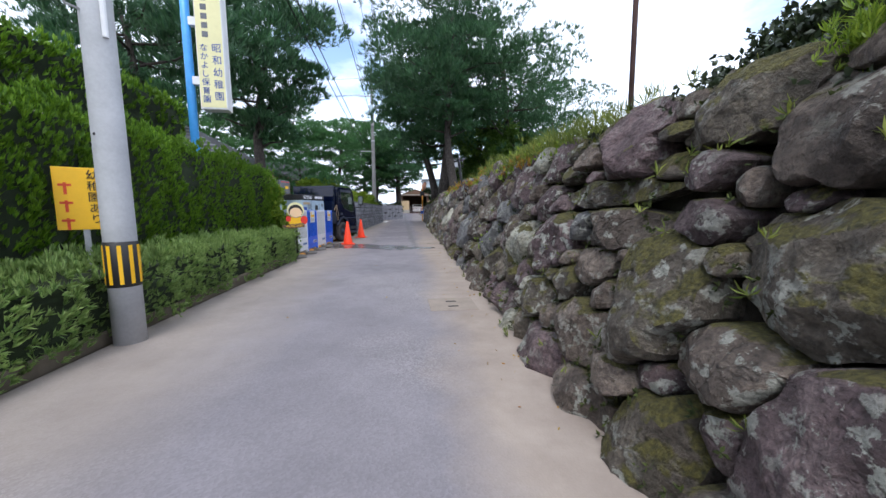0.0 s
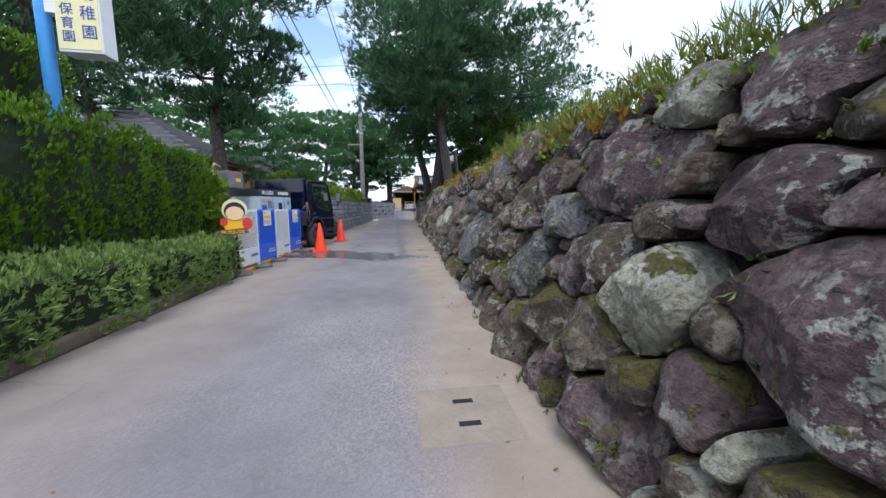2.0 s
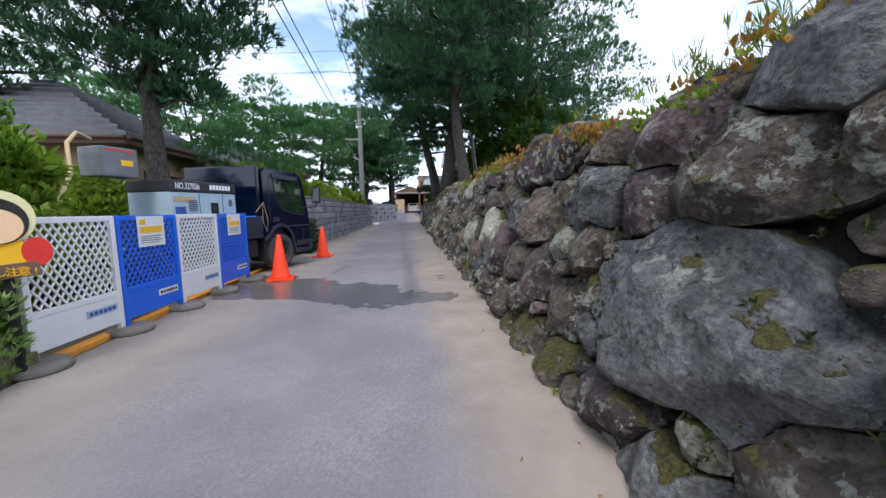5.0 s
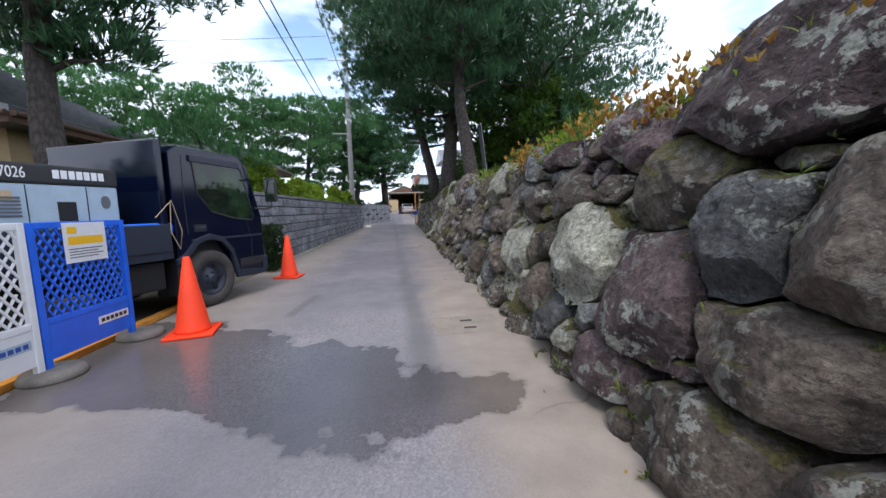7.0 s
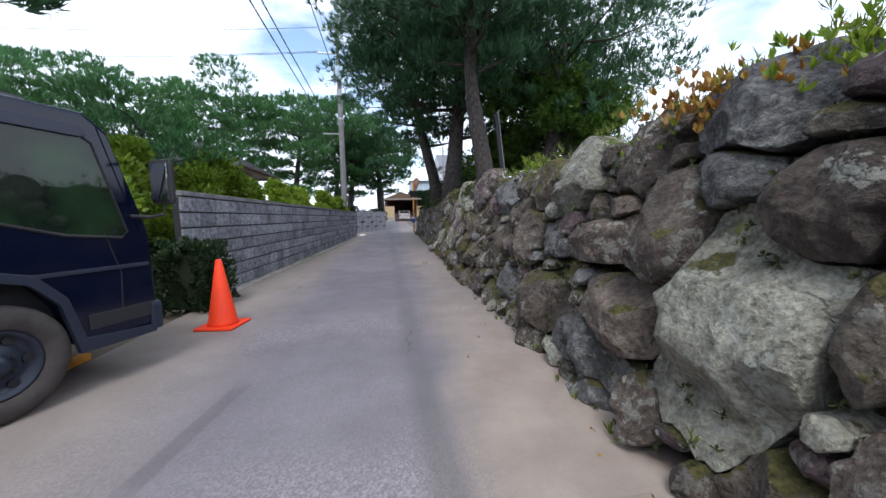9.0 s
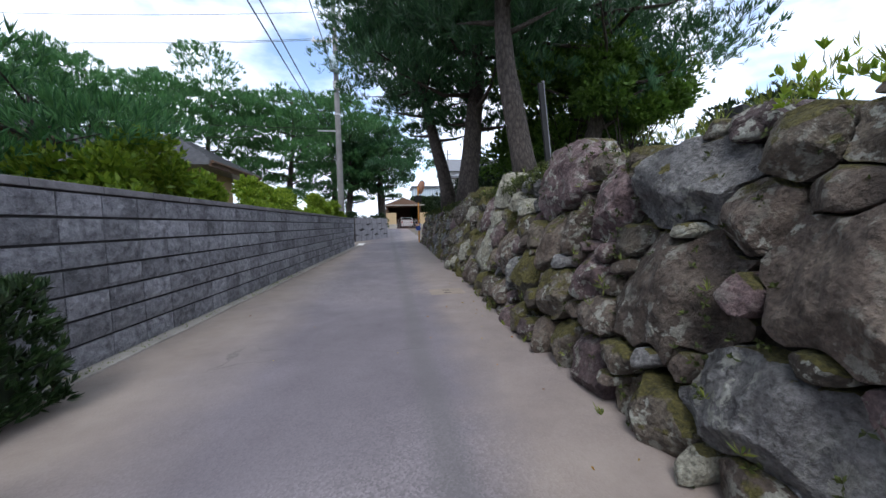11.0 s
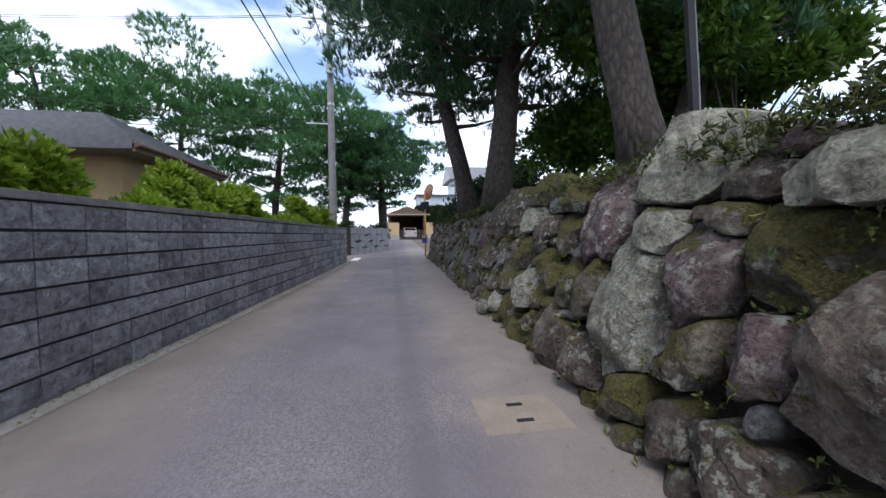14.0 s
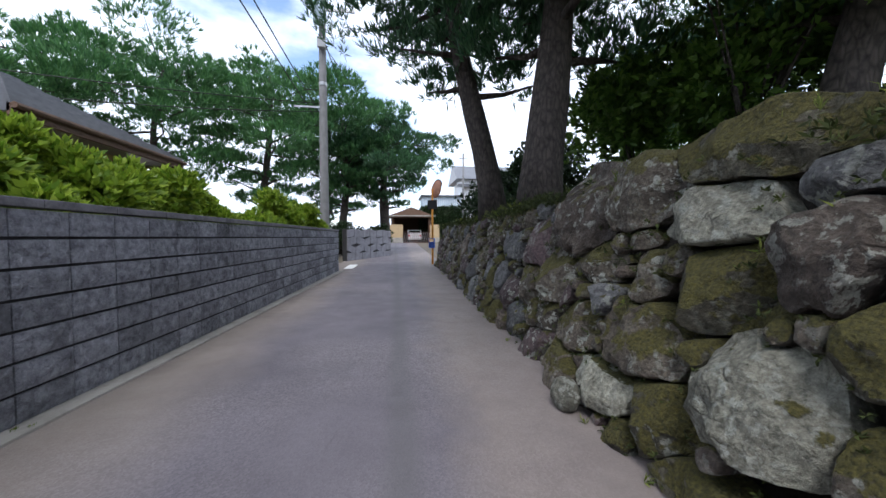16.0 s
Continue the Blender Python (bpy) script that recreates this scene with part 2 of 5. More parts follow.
def block_material():
    n = Nodes("split_face_concrete")
    rnd = n.add("ShaderNodeObjectInfo").outputs["Random"]
    v = n.add("ShaderNodeTexCoord").outputs["Object"]
    shift = n.add("ShaderNodeVectorMath")
    shift.operation = "ADD"
    comb = n.add("ShaderNodeCombineXYZ")
    n.link(n.math("MULTIPLY", rnd, 51.0), comb.inputs[0])
    n.link(v, shift.inputs[0]), n.link(comb.outputs[0], shift.inputs[1])
    v = shift.outputs[0]
    fine = n.noise(70, 6, 0.7, vector=v)
    mid = n.noise(13, 6, 0.65, vector=v)
    big = n.noise(3, 4, 0.6, vector=v)
    col = n.ramp(fine, (0.3, (0.11, 0.112, 0.13)), (0.7, (0.42, 0.425, 0.47)))
    col = n.mix(0.6, col, n.ramp(mid, (0.35, (0.085, 0.085, 0.1)), (0.66, (0.45, 0.455, 0.495))))
    col = n.mix(1.0, col, n.ramp(rnd, (0, 0.85), (1, 1.5)), "MULTIPLY")
    col = n.mix(n.ramp(big, (0.52, 0.0), (0.7, 0.55)), col, (0.035, 0.033, 0.035))
    n.bump(n.math("ADD", fine, n.math("MULTIPLY", mid, 2.2)), 1.0, 0.035)
    return n.done(col, 0.9)


M_ROAD = road_material()
M_BLOCK = block_material()
M_BARK = bark_material()
M_SOIL = plain("dark_soil", (0.02, 0.016, 0.012), 0.95, var=0.5, scale=6, bump=0.03)
M_EARTH = plain("earth", (0.14, 0.115, 0.085), 0.95, var=0.4, scale=1.2, bump=0.02)
M_TURF = plain("turf", (0.07, 0.085, 0.03), 0.95, var=0.5, scale=4, bump=0.03)
M_CONC = plain("weathered_concrete", (0.33, 0.31, 0.28), 0.85, var=0.25, scale=3, bump=0.004)
M_SLAB = plain("sandy_concrete_slab", (0.27, 0.225, 0.19), 0.9, var=0.2, scale=5, bump=0.004)
M_COPE = plain("dark_coping", (0.16, 0.155, 0.165), 0.88, var=0.45, scale=6, bump=0.006)
M_MORTAR = plain("mortar", (0.03, 0.029, 0.031), 0.95, var=0.3)
M_OLDPOLE = plain("aged_concrete_pole", (0.2, 0.2, 0.205), 0.85, var=0.2, scale=5, bump=0.002)
M_POLE = plain("concrete_pole", (0.42, 0.43, 0.45), 0.75, var=0.14, scale=5, bump=0.002)
M_BLACK = plain("black_rubber", (0.018, 0.018, 0.02), 0.6)
M_YELLOW = plain("sign_yellow", (0.85, 0.48, 0.015), 0.5, var=0.06)
M_WHITE = plain("white_paint", (0.72, 0.73, 0.75), 0.5, var=0.06)
M_BLUE = plain("blue_plastic", (0.012, 0.13, 0.72), 0.42, var=0.12)
M_POLEBLUE = plain("blue_enamel", (0.06, 0.33, 0.75), 0.4, var=0.1)
M_ORANGE = plain("cone_orange", (0.88, 0.05, 0.008), 0.6, var=0.1, scale=4)
M_NAVY = plain("navy_truck_paint", (0.002, 0.005, 0.02), 0.12, var=0.2, scale=2)
M_TRIM = plain("navy_grey_plastic", (0.018, 0.024, 0.042), 0.42)
M_DARK = plain("dark_underbody", (0.012, 0.012, 0.014), 0.8)
M_TYRE = plain("dusty_tyre", (0.055, 0.048, 0.045), 0.9, var=0.35, scale=12, bump=0.004)
M_STEEL = plain("galvanised_steel", (0.45, 0.46, 0.48), 0.4, 0.8, var=0.2)
M_RUST = plain("rusty_steel", (0.11, 0.06, 0.055), 0.75, 0.2, var=0.35, bump=0.002)
M_GENGREY = plain("generator_panel", (0.36, 0.46, 0.54), 0.5, var=0.08)
M_BASE = plain("rubber_base", (0.16, 0.145, 0.13), 0.9, var=0.3, scale=14, bump=0.005)
M_ORANGEPLY = plain("orange_timber", (0.75, 0.32, 0.05), 0.7, var=0.2)
M_TILE = plain("grey_roof_tile", (0.115, 0.12, 0.135), 0.3, var=0.3, scale=6)
M_OCHRE = plain("ochre_render", (0.46, 0.34, 0.2), 0.9, var=0.1, scale=2, bump=0.003)
M_WOOD = plain("brown_timber", (0.13, 0.075, 0.05), 0.75, var=0.3, scale=8)
M_MIRRORBACK = plain("faded_orange_paint", (0.42, 0.2, 0.13), 0.7, var=0.35, scale=7)
M_RED = plain("red_paint", (0.65, 0.03, 0.02), 0.5)
M_SKIN = plain("cream_paint", (0.8, 0.55, 0.33), 0.5, var=0.05)
M_TEXTBLACK = plain("lettering_black", (0.012, 0.011, 0.012), 0.6)
M_TEXTBLUE = plain("lettering_blue", (0.03, 0.08, 0.35), 0.6)
M_TEXTRED = plain("lettering_red", (0.65, 0.07, 0.02), 0.6)
M_PALEYELLOW = plain("faded_sign_face", (0.72, 0.68, 0.38), 0.5, var=0.08, scale=2)
M_WIRE = plain("cable_black", (0.02, 0.02, 0.022), 0.6)
M_SLATE = plain("grey_masonry", (0.2, 0.2, 0.225), 0.85, var=0.3, scale=4, bump=0.01)
M_ROADLINE = plain("white_road_paint", (0.75, 0.75, 0.74), 0.7, var=0.1)
M_CARPAINT = plain("pale_car_paint", (0.6, 0.58, 0.6), 0.3)
# opaque dark pane; green blotches paint in the reflected and seen-through greenery
n_ = Nodes("glass_painted_greenery")
M_GLASS = n_.done(n_.ramp(n_.noise(2.5, 3), (0.4, (0.008, 0.014, 0.010)), (0.65, (0.02, 0.05, 0.018))), 0.03)
n_ = Nodes("mirror_glass")
M_MIRROR = n_.done((0.85, 0.86, 0.88), 0.02, 1.0)
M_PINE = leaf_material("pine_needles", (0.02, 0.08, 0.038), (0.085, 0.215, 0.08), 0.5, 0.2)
# lighter copy of the needles above, with sunlight put into the colour
M_PINESUN = leaf_material("pine_needles_painted_sun", (0.035, 0.13, 0.05), (0.14, 0.34, 0.10), 0.5, 0.3)
M_CONIFER = leaf_material("conifer_hedge_leaf", (0.05, 0.14, 0.006), (0.23, 0.42, 0.025), 0.55, 0.3)
M_SHRUB = leaf_material("low_hedge_leaf", (0.12, 0.23, 0.05), (0.42, 0.56, 0.19), 0.5, 0.3)
M_BUSH = leaf_material("garden_bush_leaf", (0.11, 0.22, 0.015), (0.40, 0.52, 0.06), 0.5, 0.45)
M_MAPLE = leaf_material("light_tree_leaf", (0.05, 0.12, 0.015), (0.17, 0.30, 0.05), 0.5, 0.4)
M_DKBUSH = leaf_material("dark_evergreen_leaf", (0.012, 0.035, 0.012), (0.05, 0.095, 0.03), 0.4, 0.2)
M_IVY = leaf_material("dark_ivy_leaf", (0.015, 0.026, 0.012), (0.06, 0.085, 0.04), 0.4, 0.15)
M_GRASS = leaf_material("grass_blade", (0.07, 0.12, 0.015), (0.30, 0.34, 0.06), 0.6, 0.3)
M_DRY = leaf_material("autumn_leaf", (0.30, 0.11, 0.02), (0.46, 0.33, 0.05), 0.6, 0.3)
M_MOSSY = leaf_material("moss_tuft", (0.02, 0.032, 0.006), (0.085, 0.11, 0.02), 0.8, 0.15)
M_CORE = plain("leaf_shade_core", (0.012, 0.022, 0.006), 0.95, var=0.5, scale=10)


# ---- building blocks ----
rng = np.random.default_rng(7)


def finish(name, mesh, material, parent=None, label="", smooth=False):
    mesh.materials.append(material)
    if smooth:
        mesh.polygons.foreach_set("use_smooth", [True] * len(mesh.polygons))
    ob = new(name, mesh)
    if parent is not None:
        ob.parent = parent
    if label:
        ob["label"] = label
    return ob


def part(name, bm, material, parent=None, label="", smooth=False):
    mesh = bpy.data.meshes.new(name)
    bm.to_mesh(mesh)
    bm.free()
    return finish(name, mesh, material, parent, label, smooth)


def raw(name, verts, faces, material, parent=None, label="", smooth=False):
    mesh = bpy.data.meshes.new(name)
    mesh.from_pydata(verts, [], faces)
    mesh.update()
    return finish(name, mesh, material, parent, label, smooth)


def thing(name, x, y, z, rz, label, category, group="", kind=""):
    ob = new(name)
    ob.empty_display_size = 0.1
    ob.matrix_world = pose(x, y, z, 0, 0, rz)
    return tagged(ob, label, category, group, kind)


def box(x0, x1, y0, y1, z0, z1, bevel=0.0, bm=None):
    b = bm or bmesh.new()
    v = bmesh.ops.create_cube(b, size=1)["verts"]
    for p in v:
        p.co = ((x0 + x1) / 2 + p.co.x * (x1 - x0), (y0 + y1) / 2 + p.co.y * (y1 - y0), (z0 + z1) / 2 + p.co.z * (z1 - z0))
    if bevel:
        bmesh.ops.bevel(b, geom=list({e for p in v for e in p.link_edges}), offset=bevel, segments=2, affect="EDGES", profile=0.6)
    return b


def tube(path, radii, sides=10, bm=None, wobble=0.0):
    """A closed tube along a list of points."""
    b = bm or bmesh.new()
    pts = [Vector(p) for p in path]
    rings = []
    for i, p in enumerate(pts):
        d = (pts[min(i + 1, len(pts) - 1)] - pts[max(i - 1, 0)]).normalized()
        side = d.cross(Vector((0, 0, 1)) if abs(d.z) < 0.9 else Vector((0, 1, 0))).normalized()
        up = side.cross(d)
        r = radii[i] if isinstance(radii, (list, tuple)) else radii
        ring = []
        for k in range(sides):
            a = 2 * math.pi * k / sides
            rr = r * (1 + wobble * noise.noise(p * 1.3 + Vector((math.cos(a), math.sin(a), 0))))
            ring.append(b.verts.new(p + side * math.cos(a) * rr + up * math.sin(a) * rr))
        rings.append(ring)
    for a, c in zip(rings, rings[1:]):
        for k in range(sides):
            b.faces.new((a[k], a[(k + 1) % sides], c[(k + 1) % sides], c[k]))
    b.faces.new(rings[0][::-1]), b.faces.new(rings[-1])
    bmesh.ops.recalc_face_normals(b, faces=b.faces)
    return b


def lathe(profile, sides=24, bm=None, axis="z", at=(0, 0, 0)):
    """A turned body: profile of (radius, height)."""
    b = bm or bmesh.new()
    rings = []
    for r, h in profile:
        ring = []
        for k in range(sides):
            a = 2 * math.pi * k / sides
            c = (r * math.cos(a), r * math.sin(a), h) if axis == "z" else (h, r * math.cos(a), r * math.sin(a))
            ring.append(b.verts.new(Vector(c) + Vector(at)))
        rings.append(ring)
    for p, q in zip(rings, rings[1:]):
        for k in range(sides):
            b.faces.new((p[k], p[(k + 1) % sides], q[(k + 1) % sides], q[k]))
    b.faces.new(rings[0][::-1]), b.faces.new(rings[-1])
    bmesh.ops.recalc_face_normals(b, faces=b.faces)
    return b


def prism(outline, x0, x1, bevel=0.0):
    """A side outline of (y, z), pulled from x0 to x1."""
    b = bmesh.new()
    lo = [b.verts.new((x0, y, z)) for y, z in outline]
    hi = [b.verts.new((x1, y, z)) for y, z in outline]
    b.faces.new(lo), b.faces.new(hi[::-1])
    for k in range(len(lo)):
        j = (k + 1) % len(lo)
        b.faces.new((lo[k], hi[k], hi[j], lo[j]))
    bmesh.ops.recalc_face_normals(b, faces=b.faces)
    if bevel:
        bmesh.ops.bevel(b, geom=b.edges[:], offset=bevel, segments=2, affect="EDGES", profile=0.6)
    return b


def lettering(name, text, size, material, parent, m, label="", thick=0.002):
    """Words in the built-in font, as a mesh."""
    cu = bpy.data.curves.new("words", "FONT")
    cu.body, cu.size, cu.extrude = text, size, thick
    cu.align_x, cu.align_y = "CENTER", "CENTER"
    tmp = bpy.data.objects.new("words", cu)
    scene.collection.objects.link(tmp)
    mesh = bpy.data.meshes.new_from_object(tmp.evaluated_get(bpy.context.evaluated_depsgraph_get()))
    bpy.data.objects.remove(tmp)
    mesh.materials.clear()
    ob = finish(name, mesh, material, parent, label)
    ob.matrix_local = m
    return ob


def leaves(name, pos, way, length, width, material, parent=None, label="", bend=0.25, blades=1, spread=0.0):
    """Many small bent leaves in one mesh: pos and way are arrays of n x 3."""
    pos, way = np.repeat(pos, blades, 0), np.repeat(way, blades, 0)
    n = len(pos)
    way = way + rng.normal(0, spread, (n, 3)) if spread else way
    way = way / np.linalg.norm(way, axis=1, keepdims=True)
    side = np.cross(way, rng.normal(0, 1, (n, 3)))
    side /= np.linalg.norm(side, axis=1, keepdims=True) + 1e-9
    up = np.cross(side, way)
    ln = (length * rng.uniform(0.6, 1.3, (n, 1)))
    wd = (width * rng.uniform(0.7, 1.3, (n, 1)))
    v = np.empty((n, 4, 3))
    v[:, 0] = pos
    v[:, 1] = pos + way * ln * 0.5 + side * wd * 0.5 + up * ln * bend * 0.4
    v[:, 2] = pos + way * ln
    v[:, 3] = pos + way * ln * 0.5 - side * wd * 0.5 + up * ln * bend * 0.4
    mesh = bpy.data.meshes.new(name)
    mesh.vertices.add(4 * n)
    mesh.vertices.foreach_set("co", v.ravel())
    mesh.loops.add(4 * n)
    mesh.loops.foreach_set("vertex_index", np.arange(4 * n, dtype=np.int32))
    mesh.polygons.add(n)
    mesh.polygons.foreach_set("loop_start", np.arange(0, 4 * n, 4, dtype=np.int32))
    mesh.polygons.foreach_set("loop_total", np.full(n, 4, dtype=np.int32))
    mesh.update(calc_edges=True)
    return finish(name, mesh, material, parent, label)


def ball(n):
    d = rng.normal(0, 1, (n, 3))
    return d / np.linalg.norm(d, axis=1, keepdims=True)


def wall_x(y):
    """The foot of the dry stone wall."""
    return float(np.interp(y, [-6, 1, 2.4, 5, 10, 12, 16.4, 17.7, 19.5, 21, 22.5, 28, 33], [0.80, 0.92, 0.96, 1.07, 1.26, 1.34, 1.41, 1.52, 1.58, 1.66, 1.71, 1.9, 2.02]))


def batter(y):
    """How far the wall leans back for each metre of height."""
    return float(np.interp(y, [1, 5, 10, 12, 16.4, 20, 24, 33], [0.36, 0.31, 0.27, 0.26, 0.3, 0.33, 0.28, 0.2]))


def face_x(y, z):
    return wall_x(y) + batter(y) * max(z, 0)


# ---- ground and road ----
def rise(y):
    return 0.0 if y < 36 else min(0.6, (y - 36) * 0.0286)


def strip(name, x0, x1, ys, lift, material, label):
    verts, faces = [], []
    for y in ys:
        verts += [(x0, y, rise(y) + lift), (x1, y, rise(y) + lift)]
    for k in range(len(ys) - 1):
        faces.append((2 * k, 2 * k + 1, 2 * k + 3, 2 * k + 2))
    return tagged(raw(name, verts, faces, material), label, name, kind="structure")


YS = [-1500, -12, 0, 12, 24, 36, 40, 44, 48, 52, 57, 70, 110, 1500]
strip("ground", -1500, 1500, YS, -0.03, M_EARTH, "bare brown earth that reaches the horizon")
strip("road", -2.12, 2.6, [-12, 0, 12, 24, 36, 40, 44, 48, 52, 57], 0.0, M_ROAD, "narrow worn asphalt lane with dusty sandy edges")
side = strip("road", -14, -2.12, [32.2, 35.5], 0.002, M_ROAD, "worn asphalt mouth of a side lane")

# raised bank behind the dry stone wall, which fills the castle ground
bv, bf = [], []
ys = np.linspace(-8, 33.2, 60)
for y in ys:
    for dx, z in ((0.24, -0.02), (0.42, 1.1), (0.52, 1.5), (1.2, 1.64), (3.0, 1.72), (40.0, 1.9)):
        bv.append((face_x(y, min(z, 1.56)) - 0.2 * max(0, min(z, 1.56)) + dx, y, z + (0.1 * noise.noise(Vector((dx * 2, y * 1.1, 0))) if z > 1.3 else 0)))
for k in range(len(ys) - 1):
    for j in range(5):
        bf.append((6 * k + j, 6 * k + j + 1, 6 * k + j + 7, 6 * k + j + 6))
tagged(raw("bank", bv, bf, M_SOIL, smooth=True), "dark soil bank held up by the stone wall", "bank", kind="structure")
turf_v = [(p[0], p[1], p[2] + 0.012) for k, p in enumerate(bv) if k % 6 >= 3]
turf_f = [(3 * k + j, 3 * k + j + 1, 3 * k + j + 4, 3 * k + j + 3) for k in range(len(ys) - 1) for j in range(2)]
tagged(raw("turf", turf_v, turf_f, M_TURF, smooth=True), "thin turf on top of the bank", "turf", kind="structure")


def flat(name, x0, x1, y0, y1, z, material, parent=None, label=""):
    return part(name, box(x0, x1, y0, y1, z - 0.02, z), material, parent, label)


# concrete covers let into the road along the wall foot
def drain_cover(x, y, w, d):
    t = thing("drain_cover", x, y, 0, 0, "pale concrete drain slab with two finger slots", "drain cover", "drain slabs in the lane")
    part("slab", box(-w / 2, w / 2, -d / 2, d / 2, -0.03, 0.004, 0.003), M_SLAB, t)
    for k in (-0.1, 0.1):
        part("slot", box(-0.055, 0.055, k - 0.018, k + 0.018, -0.002, 0.0065), M_DARK, t, "dark finger slot")


drain_cover(0.94, 10.68, 0.62, 0.5)
drain_cover(0.66, 3.62, 0.5, 0.5)
drain_cover(1.12, 17.98, 0.55, 0.45)
tagged(part("road_marking", box(-1.55, -1.2, 32.2, 34.2, -0.01, 0.006), M_ROADLINE), "short white painted line on the asphalt", "road marking", kind="structure")
tagged(part("kerb", box(-2.26, -2.17, 7.6, 13.0, -0.02, 0.035, 0.008), M_ORANGEPLY), "orange painted timber edge under the barriers", "timber edge", kind="structure")

# ---- concrete block wall ----
A, B = Vector((-2.24, 14.6, 0)), Vector((-1.56, 31.2, 0))
wall_dir = (B - A).normalized()
bw = thing("block_wall", A.x, A.y, 0, math.degrees(math.atan2(wall_dir.y, wall_dir.x)), "grey split-face concrete block wall with a flat coping", "wall", kind="structure")
LEN = (B - A).length
part("footing", box(0, LEN, -0.15, 0.015, -0.02, 0.018, 0.006), M_CONC, bw, "pale concrete footing")
part("mortar_core", box(0.01, LEN - 0.01, 0.02, 0.11, 0, 1.40), M_MORTAR, bw, "dark recessed mortar")


def split_block(w, h, seed):
    b = bmesh.new()
    nx, nz = 8, 4
    g = [[b.verts.new((w * i / nx, -0.02 * (0 < i < nx and 0 < j < nz) * (0.25 + 1.4 * abs(noise.noise(Vector((i * 0.9 + seed * 7, j * 0.9, seed))))), h * j / nz)) for i in range(nx + 1)] for j in range(nz + 1)]
    for j in range(nz):
        for i in range(nx):
            b.faces.new((g[j][i], g[j][i + 1], g[j + 1][i + 1], g[j + 1][i]))
    rim = [g[0][i] for i in range(nx + 1)] + [g[j][nx] for j in range(1, nz + 1)] + [g[nz][i] for i in range(nx - 1, -1, -1)] + [g[j][0] for j in range(nz - 1, 0, -1)]
    back = [b.verts.new((v.co.x, 0.03, v.co.z)) for v in rim]
    for k in range(len(rim)):
        j = (k + 1) % len(rim)
        b.faces.new((rim[j], rim[k], back[k], back[j]))
    bmesh.ops.recalc_face_normals(b, faces=b.faces)
    m = bpy.data.meshes.new("block")
    b.to_mesh(m)
    b.free()
    m.materials.append(M_BLOCK)
    return m


BLOCKS = [split_block(0.387, 0.178, s) for s in range(6)]
BLOCKS_HALF = [split_block(0.188, 0.18, s + 9) for s in range(2)]
for row in range(7):
    x = 0.0
    first = False
    while x < LEN - 0.1:
        w = 0.2 if first else 0.4
        if x + w > LEN + 0.01:
            w = 0.2
        o = new("block", (BLOCKS_HALF if w == 0.2 else BLOCKS)[int(rng.integers(0, 2 if w == 0.2 else 6))])
        o.parent = bw
        o.location = (x + 0.0035, 0.0, 0.022 + row * 0.2)
        x += w
        first = False
x = 0.0
while x < LEN - 0.05:
    w = min(0.6, LEN - x)
    part("coping", box(x + 0.003, x + w - 0.003, -0.025, 0.14, 1.415, 1.475, 0.008), M_COPE, bw)
    x += 0.6

# end wall of the neighbouring plot, of fitted grey stones
mw = thing("masonry_wall", -1.95, 36.4, 0, math.degrees(math.atan2(3.4, 2.1)), "low wall of fitted grey polygonal stones", "wall", kind="structure")
part("backing", box(0, 4.0, 0.03, 0.3, 0, 1.62), M_MORTAR, mw, "dark mortar")
for j in range(4):
    x = 0.0
    while x < 3.95:
        w = float(rng.uniform(0.45, 0.75))
        w = min(w, 4.0 - x)
        if w > 0.12:
            b = box(x + 0.012, x + w - 0.012, -0.03, 0.08, j * 0.4 + 0.015, j * 0.4 + 0.395, 0.03)
            for v in b.verts:
                v.co.z += 0.11 * math.sin(v.co.x * 5 + j * 1.7) * (0.3 if j in (0, 3) else 1) * (1 if v.co.z > 0.1 else 0)
                v.co.y += 0.02 * noise.noise(v.co * 6)
            part("stone", b, M_SLATE, mw)
        x += w


# ---- things by the kindergarten hedge ----
def traffic_cone(x, y, rz, label):
    t = thing("traffic_cone", x, y, 0, rz, label, "traffic cone", "cones round the truck")
    part("base", box(-0.19, 0.19, -0.19, 0.19, 0.0, 0.028, 0.012), M_ORANGE, t)
    part("cone_body", lathe([(0.145, 0.026), (0.135, 0.05), (0.03, 0.685), (0.022, 0.70), (0.012, 0.70)], 28), M_ORANGE, t, smooth=True)


traffic_cone(-1.55, 10.96, 12, "orange plastic traffic cone beside the truck wheel")
traffic_cone(-1.46, 13.68, -8, "orange plastic traffic cone in front of the truck")

pole = thing("utility_pole", -2.02, 2.86, 0, 0, "pale grey concrete pole with yellow and black band", "utility pole")
part("shaft", lathe([(0.104, -0.02), (0.101, 1.0), (0.082, 7.0), (0.078, 7.02)], 32), M_POLE, pole, smooth=True)
part("band", lathe([(0.104, 0.45), (0.1075, 0.452), (0.1065, 0.795), (0.104, 0.797)], 32), M_BLACK, pole, "black rubber band", smooth=True)
for k in range(10):
    a = 2 * math.pi * (k + 0.3) / 10
    b = box(-0.012, 0.012, -0.002, 0.003, 0.475, 0.77)
    part("stripe", b, M_YELLOW, pole, "yellow stripe").matrix_local = pose(0.107 * math.cos(a), 0.107 * math.sin(a), 0, 0, 0, math.degrees(a) - 90)
part("hole", lathe([(0.009, -0.104), (0.009, -0.1)], 12, axis="x"), M_BLACK, pole).matrix_local = pose(0, 0, 1.58, 0, 0, 75)
part("step_bolt", tube([(0, 0, 0), (-0.07, -0.16, 0), (-0.075, -0.17, 0.03)], 0.008, 8), M_STEEL, pole).matrix_local = pose(0, 0, 2.42)
